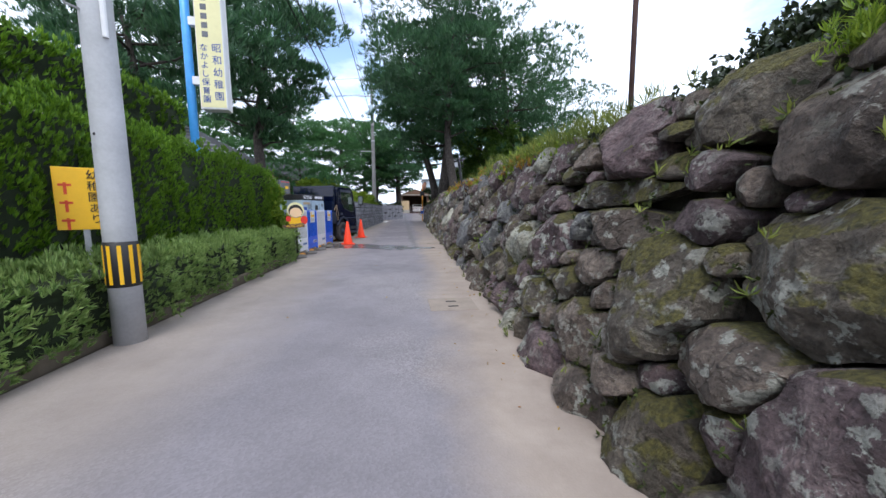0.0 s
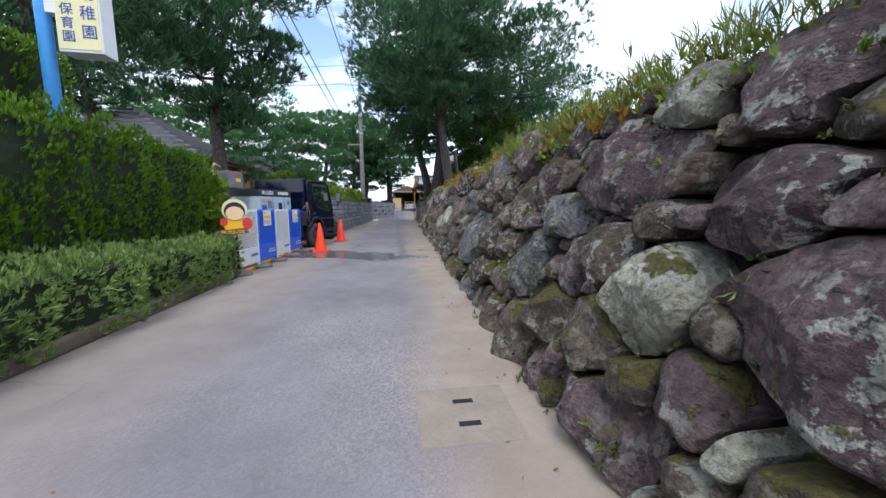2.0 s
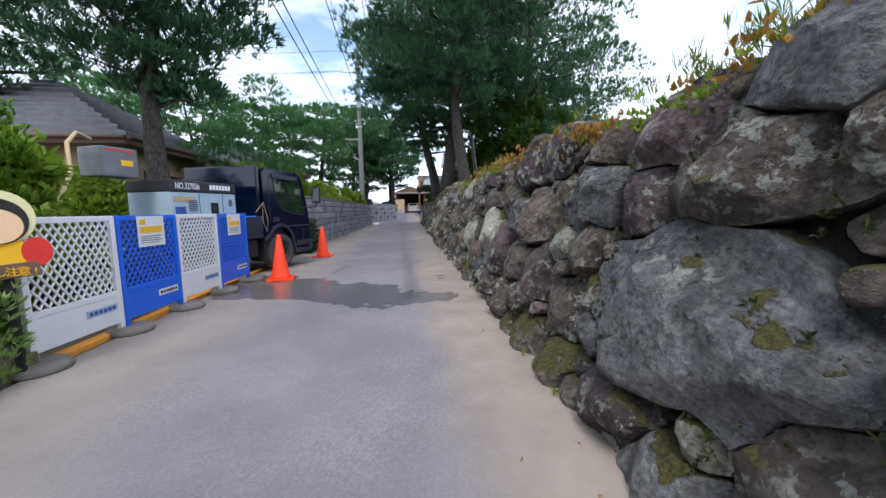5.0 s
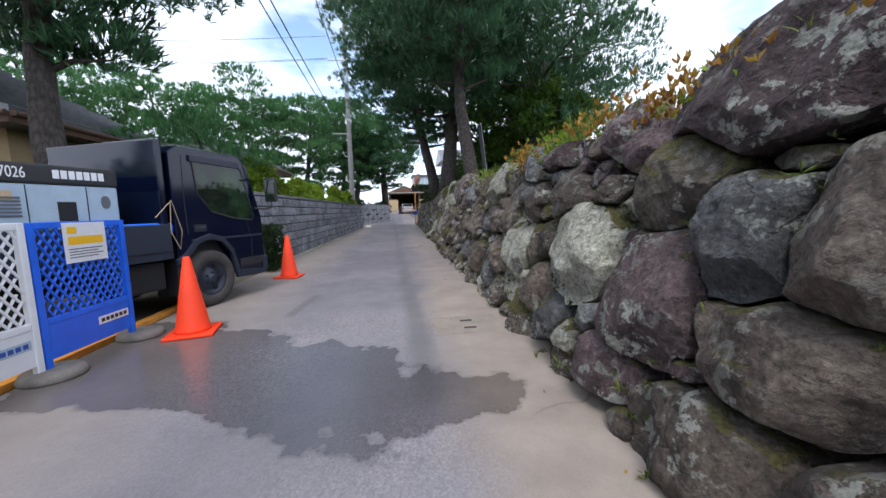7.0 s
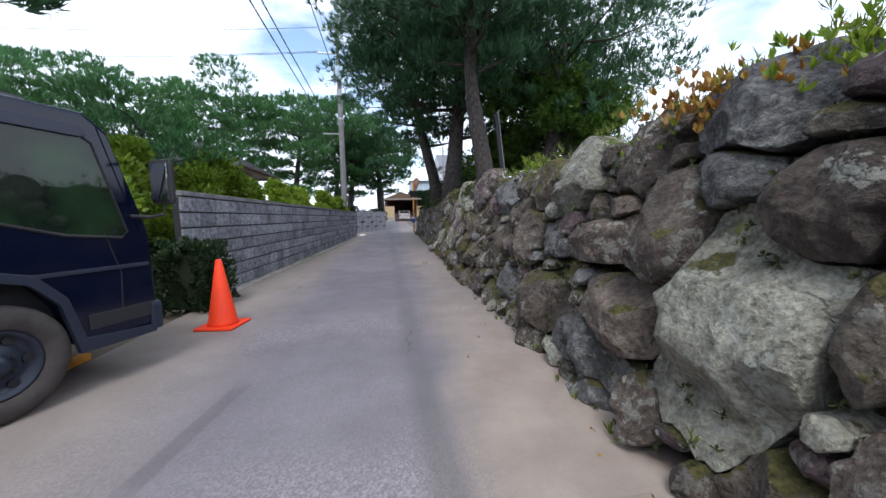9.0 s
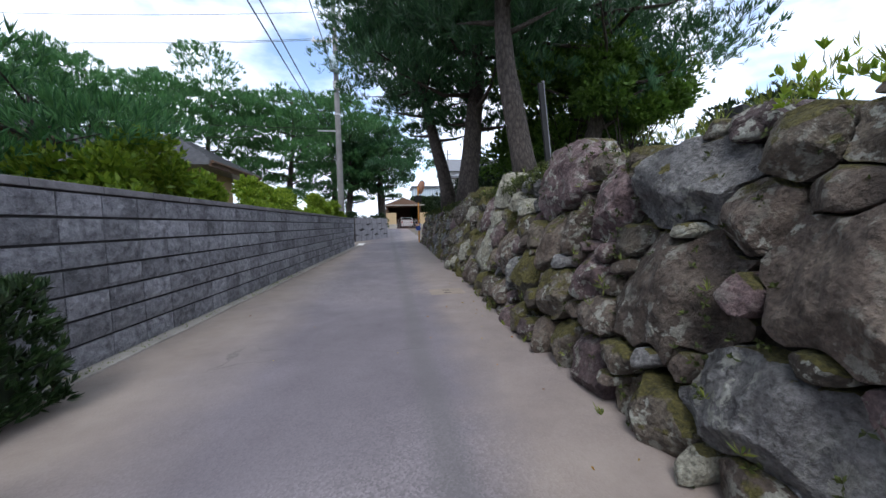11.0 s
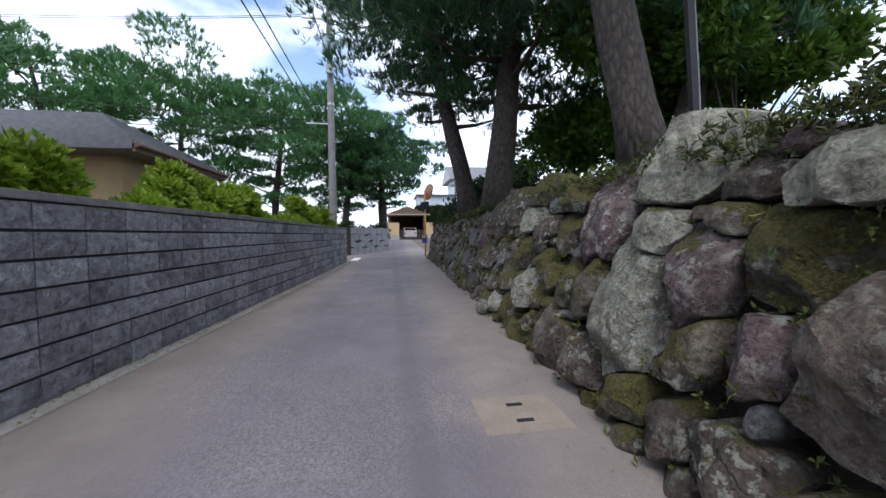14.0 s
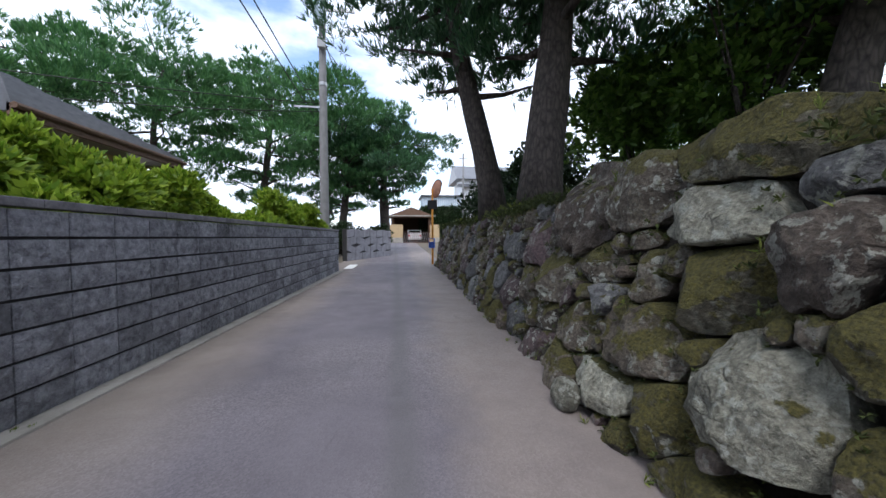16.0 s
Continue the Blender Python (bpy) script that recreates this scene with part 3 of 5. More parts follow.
part("cable_guard", tube([(0.09, -0.06, 2.25), (0.085, -0.06, 7)], 0.018, 10), M_WHITE, pole)

ys_ = thing("warning_sign", -2.6, 3.3, 0, 33, "yellow board on a grey post in the hedge", "sign")
part("post", box(-0.022, 0.022, 0.0, 0.03, 0, 1.0, 0.004), M_STEEL, ys_)
part("board", box(-0.17, 0.17, -0.012, 0.0, 0.87, 1.40, 0.004), M_YELLOW, ys_, "yellow board")
for k, ch in enumerate("幼稚園あり"):
    lettering("letter", ch, 0.09, M_TEXTBLACK, ys_, pose(0.075, -0.0135, 1.335 - 0.095 * k, 90))
for k in range(3):
    part("letter_bar", box(-0.14, -0.06, -0.0145, -0.012, 1.24 - 0.15 * k, 1.26 - 0.15 * k), M_TEXTRED, ys_, "red lettering")
    part("letter_bar", box(-0.11, -0.09, -0.0145, -0.012, 1.17 - 0.15 * k, 1.27 - 0.15 * k), M_TEXTRED, ys_, "red lettering")

sg = thing("kindergarten_sign", -3.33, 6.45, 0, 4, "tall pale yellow sign box on a blue pole", "sign")
part("pole", lathe([(0.065, 0), (0.065, 5.6), (0.02, 5.63)], 20), M_POLEBLUE, sg, "blue enamelled pole", smooth=True)
part("sign_box", box(0.17, 0.58, -0.1, 0.12, 2.72, 5.3, 0.012), M_WHITE, sg, "white sign case")
part("sign_face", box(0.185, 0.565, -0.106, -0.098, 2.75, 5.27), M_PALEYELLOW, sg, "faded yellow sign face")
for z in (3.12, 4.05, 5.0):
    part("bracket", box(0.05, 0.18, -0.05, 0.05, z, z + 0.13, 0.006), M_WHITE, sg, "white steel bracket")
for k, ch in enumerate("昭和幼稚園"):
    lettering("letter", ch, 0.15, M_TEXTBLUE, sg, pose(0.47, -0.108, 3.68 - 0.19 * k, 90))
for k, ch in enumerate("なかよし保育園"):
    lettering("letter", ch, 0.125, M_TEXTBLUE, sg, pose(0.28, -0.108, 3.68 - 0.135 * k, 90))
for k in range(9):
    part("letter_bar", box(0.27, 0.36, -0.1085, -0.105, 3.85 + 0.14 * k, 3.94 + 0.14 * k), M_TILE, sg, "small grey lettering")
    part("letter_bar", box(0.44, 0.53, -0.1085, -0.105, 3.85 + 0.14 * k, 3.94 + 0.14 * k), M_PALEYELLOW, sg, "bleached lettering")


def hedge(name, x0, x1, y0, y1, top, n, material, label, ln, wd, flame, blades, base=0.0, lean=0.0, lumps=0.14):
    """A clipped hedge: a dark body with sprays of leaves all over it."""
    t = thing(name, (x0 + x1) / 2, (y0 + y1) / 2, base, 0, label, "hedge")
    w, l = (x1 - x0) / 2, (y1 - y0) / 2
    # solid near-black body that paints in the shade between the leaves
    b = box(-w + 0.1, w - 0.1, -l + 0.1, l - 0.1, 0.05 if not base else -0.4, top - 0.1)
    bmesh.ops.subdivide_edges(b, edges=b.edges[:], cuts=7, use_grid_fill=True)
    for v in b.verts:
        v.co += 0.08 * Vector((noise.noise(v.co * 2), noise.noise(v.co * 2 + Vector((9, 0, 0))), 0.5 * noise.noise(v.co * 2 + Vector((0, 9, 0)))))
    part("inner_growth", b, M_CORE, t, "solid dark body painted as the shade inside")
    aw = np.array([2 * l * top, 2 * l * top, 2 * w * top, 2 * w * top, 4 * w * l])
    face = rng.choice(5, n, p=aw / aw.sum())
    u, v = rng.uniform(-1, 1, n), rng.uniform(0.03, 1, n)
    p, d = np.zeros((n, 3)), np.zeros((n, 3))
    for f, (sx, sy) in enumerate(((1, 0), (-1, 0), (0, 1), (0, -1))):
        k = face == f
        p[k, 0] = w * sx if sx else u[k] * w
        p[k, 1] = l * sy if sy else u[k] * l
        p[k, 2] = v[k] * top
        d[k] = (sx, sy, 0)
    k = face == 4
    p[k, 0], p[k, 1], p[k, 2] = u[k] * w, (v[k] * 2 - 1) * l, top
    d[k] = (0, 0, 1)
    # round the shoulders, lumpy outline
    over = np.clip((p[:, 2] - (top - 0.25)) / 0.25, 0, 1) ** 2
    p[:, 0] -= np.sign(p[:, 0]) * over * 0.16 * (face < 2)
    p[:, 0] += lean * p[:, 2]
    lump = np.array([noise.noise(Vector((q[0] * 2.2, q[1] * 2.2, q[2] * 1.1))) + 0.9 * noise.noise(Vector((q[0] * 5.5, q[1] * 5.5, q[2] * 1.7))) for q in p])
    p += d * lump[:, None] * lumps
    p -= d * (rng.uniform(0, 1, n) ** 2 * 0.12)[:, None]
    way = d + np.array((0, 0, flame)) + rng.normal(0, 0.35, (n, 3))
    leaves("foliage", p, way, ln, wd, material, t, "", 0.2, blades, 0.35)
    return t


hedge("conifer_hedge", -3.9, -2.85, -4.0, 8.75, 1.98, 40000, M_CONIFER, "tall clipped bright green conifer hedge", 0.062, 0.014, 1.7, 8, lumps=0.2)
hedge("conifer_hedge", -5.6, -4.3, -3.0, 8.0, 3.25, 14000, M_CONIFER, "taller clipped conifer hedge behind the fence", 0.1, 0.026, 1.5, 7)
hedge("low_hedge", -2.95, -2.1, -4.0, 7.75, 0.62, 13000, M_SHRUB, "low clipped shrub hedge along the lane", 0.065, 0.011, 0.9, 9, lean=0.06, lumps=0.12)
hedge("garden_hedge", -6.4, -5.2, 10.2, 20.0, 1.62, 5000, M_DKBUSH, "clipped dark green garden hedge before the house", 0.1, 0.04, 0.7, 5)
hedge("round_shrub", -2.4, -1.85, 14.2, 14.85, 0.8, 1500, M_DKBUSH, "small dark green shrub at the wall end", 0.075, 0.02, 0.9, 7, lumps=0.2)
tagged(part("bed_edge", prism([(-4, -0.02), (7.9, -0.02), (7.9, 0.14), (4.2, 0.10), (-4, 0.12)], -2.4, -2.16, 0.02), M_EARTH), "earth bank under the low hedge", "earth bank", kind="structure")
fr = thing("garden_fence", -4.05, 2.0, 0, 0, "weathered grey timber rail on posts between hedges", "fence")
part("rail", box(-0.03, 0.03, -4, 6.2, 2.12, 2.20, 0.006), M_CONC, fr)
for y in (-3.0, 0.0, 3.0, 6.0):
    part("post", box(-0.04, 0.04, y - 0.04, y + 0.04, 0, 2.3, 0.006), M_CONC, fr)

# pedestrian warning board, figure left as plain painted shapes
cb = thing("warning_board", -2.12, 7.72, 0, 20, "cut-out warning board in yellow, red and cream on a post", "sign")
part("post", box(-0.02, 0.02, 0.012, 0.04, 0, 1.1, 0.004), M_DARK, cb)


def disc(name, x, z, rx, rz, y, material):
    b = lathe([(1, 0.0), (1, 0.008)], 28)
    for v in b.verts:
        v.co = (x + v.co.x * rx, y - v.co.z, z + v.co.y * rz)
    bmesh.ops.recalc_face_normals(b, faces=b.faces)
    return part(name, b, material, cb)


disc("head_panel", 0.0, 1.04, 0.17, 0.17, 0.004, M_PALEYELLOW)
disc("hair_panel", 0.0, 1.02, 0.14, 0.14, -0.005, M_TEXTBLACK)
disc("face_panel", 0.0, 0.99, 0.12, 0.105, -0.014, M_SKIN)
disc("body_panel", 0.0, 0.8, 0.15, 0.12, 0.002, M_YELLOW)
disc("bag_panel", 0.16, 0.83, 0.07, 0.09, -0.006, M_RED)
disc("red_panel", -0.15, 0.86, 0.05, 0.06, -0.006, M_RED)
part("text_panel", box(-0.2, 0.24, -0.02, -0.008, 0.66, 0.75, 0.006), M_WOOD, cb).matrix_local = pose(0, 0, 0, 0, -6, 0)
for k, ch in enumerate("飛び出し注意!!"):
    lettering("letter", ch, 0.062, M_YELLOW, cb, pose(-0.165 + 0.052 * k, -0.0215, 0.705, 90) @ pose(0, 0, 0))


def fence_panel(x, y, rz, blue, label):
    """A plastic lattice barrier, 1 m high, that stands in rubber feet."""
    t = thing("lattice_barrier", x, y, 0.05, rz, label, "barrier", "row of barriers before the truck")
    mat = M_BLUE if blue else M_WHITE
    W, H = 0.76, 0.99
    for a in (0, W - 0.045):
        part("post", box(a, a + 0.045, -0.02, 0.02, 0.0, H, 0.008), mat, t)
    for z in (0.30, H - 0.045):
        part("rail", box(0.045, W - 0.045, -0.018, 0.018, z, z + 0.045, 0.006), mat, t)
    part("lower_board", box(0.045, W - 0.045, -0.012, 0.012, 0.06, 0.30), mat, t)
    for sgn in (1, -1):
        b = bmesh.new()
        z0, z1 = 0.345, H - 0.045
        x = -0.7
        while x < W + 0.7:
            xa, xb_ = x, x + sgn * 0.42
            p = []
            for q in range(13):
                f = q / 12
                px = xa + (xb_ - xa) * f
                if 0.045 <= px <= W - 0.045:
                    p.append((px, 0.004 * sgn, z0 + (z1 - z0) * f))
            if len(p) > 1:
                tube([p[0], p[-1]], 0.0085, 5, b)
            x += 0.062
        part("lattice", b, mat, t)
    part("name_plate", box(0.42, 0.70, -0.016, -0.011, 0.18, 0.24), M_GENGREY if not blue else M_WHITE, t, "small lettered plate")
    for k in range(6):
        part("letter_bar", box(0.44 + 0.042 * k, 0.47 + 0.042 * k, -0.018, -0.0155, 0.195, 0.225), M_TEXTBLACK if blue else M_TEXTBLUE, t)
    if blue:
        part("notice", box(0.22, 0.56, -0.026, -0.022, H - 0.30, H - 0.01), M_WHITE, t, "paper notice with a yellow band")
        part("notice_band", box(0.25, 0.53, -0.028, -0.026, H - 0.17, H - 0.11), M_YELLOW, t)
        part("notice_mark", box(0.25, 0.32, -0.028, -0.026, H - 0.09, H - 0.04), M_YELLOW, t)
        for k in range(4):
            part("letter_bar", box(0.25, 0.52 - 0.04 * (k % 2), -0.028, -0.026, H - 0.205 - 0.02 * k, H - 0.198 - 0.02 * k), M_TILE, t)
    part("foot_pin", lathe([(0.018, -0.05), (0.018, 0.06)], 10), M_STEEL, t).location = (0.75, 0, 0)
    return t


py = 7.86
for k, (blue, lab) in enumerate(((0, "white plastic lattice barrier panel"), (1, "blue plastic lattice barrier with a notice"), (0, "white plastic lattice barrier panel"), (1, "blue plastic lattice barrier with a notice"))):
    fence_panel(-2.19 + 0.045 * k, py + 0.77 * k, 86.6, blue, lab)
for k in range(5):
    t = thing("rubber_weight", -2.16 + 0.045 * k, 7.88 + 0.77 * k, 0.0, 7 * k, "round grey rubber barrier foot on the asphalt", "barrier foot", "feet of the barriers")
    part("weight", lathe([(0.17, 0.0), (0.175, 0.015), (0.155, 0.055), (0.06, 0.062), (0.05, 0.06)], 24), M_BASE, t, smooth=True)

# ---- generator set behind the barriers ----
gn = thing("generator", -2.92, 10.98, 0, -22, "pale grey diesel generator with a black top band", "generator")
part("case", box(-0.35, 0.42, -0.75, 0.95, 0.9, 1.34, 0.02), M_GENGREY, gn)
part("top_band", box(-0.36, 0.43, -0.76, 0.96, 1.34, 1.5, 0.02), M_BLACK, gn, "black top band with white lettering")
part("skid", box(-0.3, 0.38, -0.7, 0.9, 0.835, 0.9, 0.01), M_DARK, gn)
lettering("lettering", "NO.327026", 0.12, M_WHITE, gn, pose(0.433, -0.35, 1.42, 90, 0, 90), "white number")
for k in range(7):
    part("letter_bar", box(0.431, 0.436, 0.2 + 0.085 * k, 0.265 + 0.085 * k, 1.39, 1.46), M_WHITE, gn, "white lettering")
part("gauge_window", box(0.415, 0.428, 0.22, 0.42, 0.95, 1.2, 0.004), M_DARK, gn, "dark gauge window")
part("latch", box(0.415, 0.43, -0.02, 0.09, 0.92, 1.02, 0.004), M_BLACK, gn)
part("seam", box(0.42, 0.4235, -0.08, -0.07, 0.92, 1.33), M_DARK, gn)
part("seam", box(0.42, 0.4235, 0.55, 0.56, 0.92, 1.33), M_DARK, gn)
for k in range(6):
    part("vent_slat", box(0.418, 0.43, -0.35, -0.14, 1.08 + 0.028 * k, 1.095 + 0.028 * k), M_TILE, gn)
part("nameplate", box(0.42, 0.4245, -0.68, -0.2, 1.21, 1.28), M_OCHRE, gn)
part("nameplate", box(0.42, 0.4245, -0.66, -0.42, 1.04, 1.14), M_TEXTBLUE, gn)
part("emblem", lathe([(0.06, 0.42), (0.06, 0.4245)], 20, axis="x"), M_TILE, gn).location = (0, 0.78, 1.2)
gn.scale = (1, 0.62, 1)
eb = thing("equipment_box", -3.4, 10.1, 1.5, -22, "grey metal box with coloured stickers on the generator", "equipment box")
part("box_body", box(-0.1, 0.3, -0.05, 0.35, 0.0, 0.36, 0.02), M_TILE, eb)
part("sticker", box(0.3, 0.305, 0.15, 0.28, 0.14, 0.21), M_YELLOW, eb, "yellow sticker")
part("sticker", box(0.3, 0.305, 0.0, 0.3, 0.31, 0.33), M_RED, eb, "faded red stripe")
hz = thing("hose", -3.35, 9.75, 0, 0, "orange hose hung over the machine", "hose")
part("hose_run", tube([(0, 0.35, 1.95), (-0.05, 0.22, 2.0), (-0.02, 0.05, 1.85), (0.1, -0.1, 1.5), (0.1, -0.3, 1.15), (0.1, -0.55, 0.9), (0.12, -0.6, 0.0)], 0.022, 10), M_OCHRE, hz, smooth=True)
rb = thing("tarpaulin_roll", -2.0, 11.75, 0, -22, "rolled blue plastic sheet along the truck bed", "tarpaulin")
part("roll", lathe([(0.02, -0.75), (0.06, -0.72), (0.065, 0.0), (0.05, 0.03), (0.02, 0.03)], 16), M_BLUE, rb, smooth=True).matrix_local = pose(0.0, 0.0, 0.93, -90, 0, 0)
tp = thing("scaffold_pipe", -3.6, 9.3, 0, 0, "steel pipes stacked behind the barriers", "pipes")
part("pipe", tube([(0, -1.2, 0.95), (0, 0.6, 0.95)], 0.03, 10), M_STEEL, tp)
part("pipe", tube([(0.1, -1.2, 0.03), (0.1, 0.6, 0.03)], 0.03, 10), M_STEEL, tp)
part("support", box(-0.03, 0.03, -0.7, -0.64, 0, 0.93), M_RUST, tp)
part("support", box(-0.03, 0.03, 0.2, 0.26, 0, 0.93), M_RUST, tp)

# ---- small navy truck, parked facing away ----
tk = thing("truck", -2.52, 12.24, 0, -22, "dark navy small flatbed truck parked on the verge", "truck")
# half width 0.83; y forward, the front axle at y = 0
side_out = [(-0.62, 0.52), (-0.62, 1.72), (-0.45, 1.80), (0.80, 1.80), (1.00, 1.70), (1.33, 1.02), (1.36, 0.45), (1.30, 0.32), (0.56, 0.32), (0.46, 0.58), (0.26, 0.76), (0.0, 0.80), (-0.26, 0.76), (-0.44, 0.60), (-0.5, 0.52)]
part("cab", prism(side_out, -0.81, 0.81, 0.025), M_NAVY, tk, "glossy navy cab", smooth=False)
win = [(-0.22, 1.67), (0.72, 1.66), (0.84, 1.61), (1.10, 1.03), (1.04, 0.99), (0.55, 1.02), (0.1, 1.10), (-0.16, 1.30)]
for s in (1, -1):
    part("door_window", prism(win, s * 0.808, s * 0.8145, 0.0), M_GLASS, tk, "dark side window with reflected green painted in")
    rim = [(y, z) for y, z in win]
    part("window_seal", tube([(s * 0.813, y, z) for y, z in win + win[:1]], 0.011, 6), M_BLACK, tk)
    part("rain_visor", prism([(-0.27, 1.645), (0.74, 1.635), (0.80, 1.65), (0.72, 1.71), (-0.27, 1.715)], s * 0.81, s * 0.838, 0.005), M_TRIM, tk, "smoked rain visor")
    part("door_seam", tube([(s * 0.8125, -0.4, 1.7), (s * 0.8125, -0.42, 1.2), (s * 0.8125, -0.4, 0.86)], 0.005, 5), M_BLACK, tk)
    part("door_seam", tube([(s * 0.8125, 0.88, 1.02), (s * 0.8125, 1.0, 0.75), (s * 0.8125, 0.98, 0.5)], 0.005, 5), M_BLACK, tk)
    part("side_moulding", box(s * 0.8, s * 0.822, -0.35, 1.29, 0.775, 0.80, 0.004), M_TRIM, tk, "grey side moulding")
    part("door_handle", box(s * 0.8, s * 0.826, -0.26, -0.06, 0.90, 0.935, 0.008), M_TRIM, tk)
    part("handle_recess", box(s * 0.8, s * 0.8135, -0.28, -0.04, 0.88, 0.96), M_BLACK, tk)
    arch = [(-0.66, 0.60), (-0.5, 0.66), (-0.28, 0.80), (0.0, 0.85), (0.28, 0.80), (0.5, 0.64), (0.62, 0.36), (1.3, 0.32), (1.3, 0.27), (0.56, 0.27), (0.44, 0.60), (0.24, 0.745), (0.0, 0.79), (-0.24, 0.745), (-0.46, 0.60), (-0.66, 0.54)]
    part("wheel_arch", prism(arch, s * 0.79, s * 0.835, 0.006), M_TRIM, tk, "grey-blue plastic wheel arch")
    part("step_panel", box(s * 0.8, s * 0.818, 0.66, 1.3, 0.40, 0.50, 0.004), M_BLACK, tk)
    part("headlight", box(s * 0.6, s * 0.80, 1.28, 1.35, 0.55, 0.74, 0.02), M_WHITE, tk, "clear headlight glass")
    part("pillar", prism([(0.90, 1.72), (0.985, 1.68), (1.31, 1.02), (1.23, 1.02)], s * 0.80, s * 0.816, 0.003), M_NAVY, tk)
    mir = part("side_mirror", box(s * 0.93, s * 1.13, 1.26, 1.33, 1.22, 1.54, 0.03), M_BLACK, tk, "black mirror housing")
    part("mirror_glass", box(s * 0.95, s * 1.11, 1.250, 1.258, 1.25, 1.51, 0.002), M_MIRROR, mir, "mirror glass")
    part("mirror_arm", tube([(s * 0.8, 1.16, 1.14), (s * 0.93, 1.24, 1.13), (s * 1.03, 1.29, 1.15), (s * 1.03, 1.295, 1.24)], 0.013, 8), M_BLACK, tk)
part("windscreen", prism([(0.90, 1.72), (1.015, 1.69), (1.335, 1.03), (1.23, 1.03)], -0.72, 0.72, 0.0), M_GLASS, tk, "windscreen")
part("bumper", box(-0.83, 0.83, 1.26, 1.40, 0.28, 0.50, 0.03), M_TRIM, tk, "grey-blue bumper")
part("chassis", box(-0.4, 0.4, -4.4, 1.1, 0.36, 0.56, 0.01), M_DARK, tk)
part("under_bay", box(-0.7, 0.7, -0.5, 0.5, 0.5, 0.85), M_DARK, tk)
part("headboard", box(-0.83, 0.80, -0.80, -0.70, 0.78, 1.83, 0.02), M_NAVY, tk, "dark navy headboard behind the cab")
part("bed", box(-0.84, 0.82, -4.4, -0.70, 0.62, 0.775, 0.01), M_TRIM, tk)
part("bed_side", box(0.805, 0.835, -4.4, -0.72, 0.70, 0.98, 0.008), M_TRIM, tk)
part("mudflap", box(0.45, 0.78, -0.62, -0.58, 0.2, 0.75), M_BLACK, tk)
part("fuel_tank", box(0.4, 0.72, -1.5, -0.75, 0.3, 0.6, 0.03), M_DARK, tk, "black metal tank")
part("tie_rope", tube([(0.845, -0.7, 1.2), (0.85, -0.74, 0.9), (0.86, -0.62, 0.72), (0.85, -0.55, 0.9), (0.845, -0.68, 1.22), (0.84, -0.95, 1.05)], 0.005, 6), M_OCHRE, tk, "tan rope")


def wheel(y, s):
    w = part("wheel", lathe([(0.19, -0.10), (0.30, -0.105), (0.335, -0.085), (0.345, -0.05), (0.345, 0.05), (0.335, 0.085), (0.30, 0.105), (0.215, 0.10), (0.205, 0.085), (0.205, 0.05), (0.19, -0.1)], 40, axis="x"), M_TYRE, tk, "dusty black tyre", smooth=True)
    w.location = (s * 0.66, y * 0.63, 0.33)
    w.scale = (1.0, 0.955, 0.955)
    rim = lathe([(0.19, -0.08), (0.205, 0.085), (0.19, 0.09), (0.175, 0.05), (0.13, 0.035), (0.09, 0.075), (0.06, 0.08), (0.055, 0.105), (0.02, 0.11)], 32, axis="x")
    r = part("rim", rim, M_TRIM, w, "dull grey steel rim", smooth=True)
    r.scale = (s, 1, 1)
    for k in range(6):
        a = math.pi * k / 3
        h = part("hand_hole", lathe([(0.028, 0.035), (0.028, 0.052)], 14, axis="x"), M_BLACK, w)
        h.matrix_local = Matrix.Translation((0 if s > 0 else -0.087, 0.15 * math.cos(a), 0.15 * math.sin(a)))
        nut = part("wheel_nut", lathe([(0.013, 0.07), (0.012, 0.095)], 6, axis="x"), M_DARK, w)
        nut.matrix_local = Matrix.Translation((0 if s > 0 else -0.165, 0.076 * math.cos(a + 0.5), 0.076 * math.sin(a + 0.5)))


for o in (tk, *tk.children_recursive):
    if o.type == "MESH":
        o.data.transform(Matrix.Diagonal((0.93, 0.63, 1.0, 1)))
for yy in (0.0, -3.7):
    for s in (1, -1):
        wheel(yy, s)


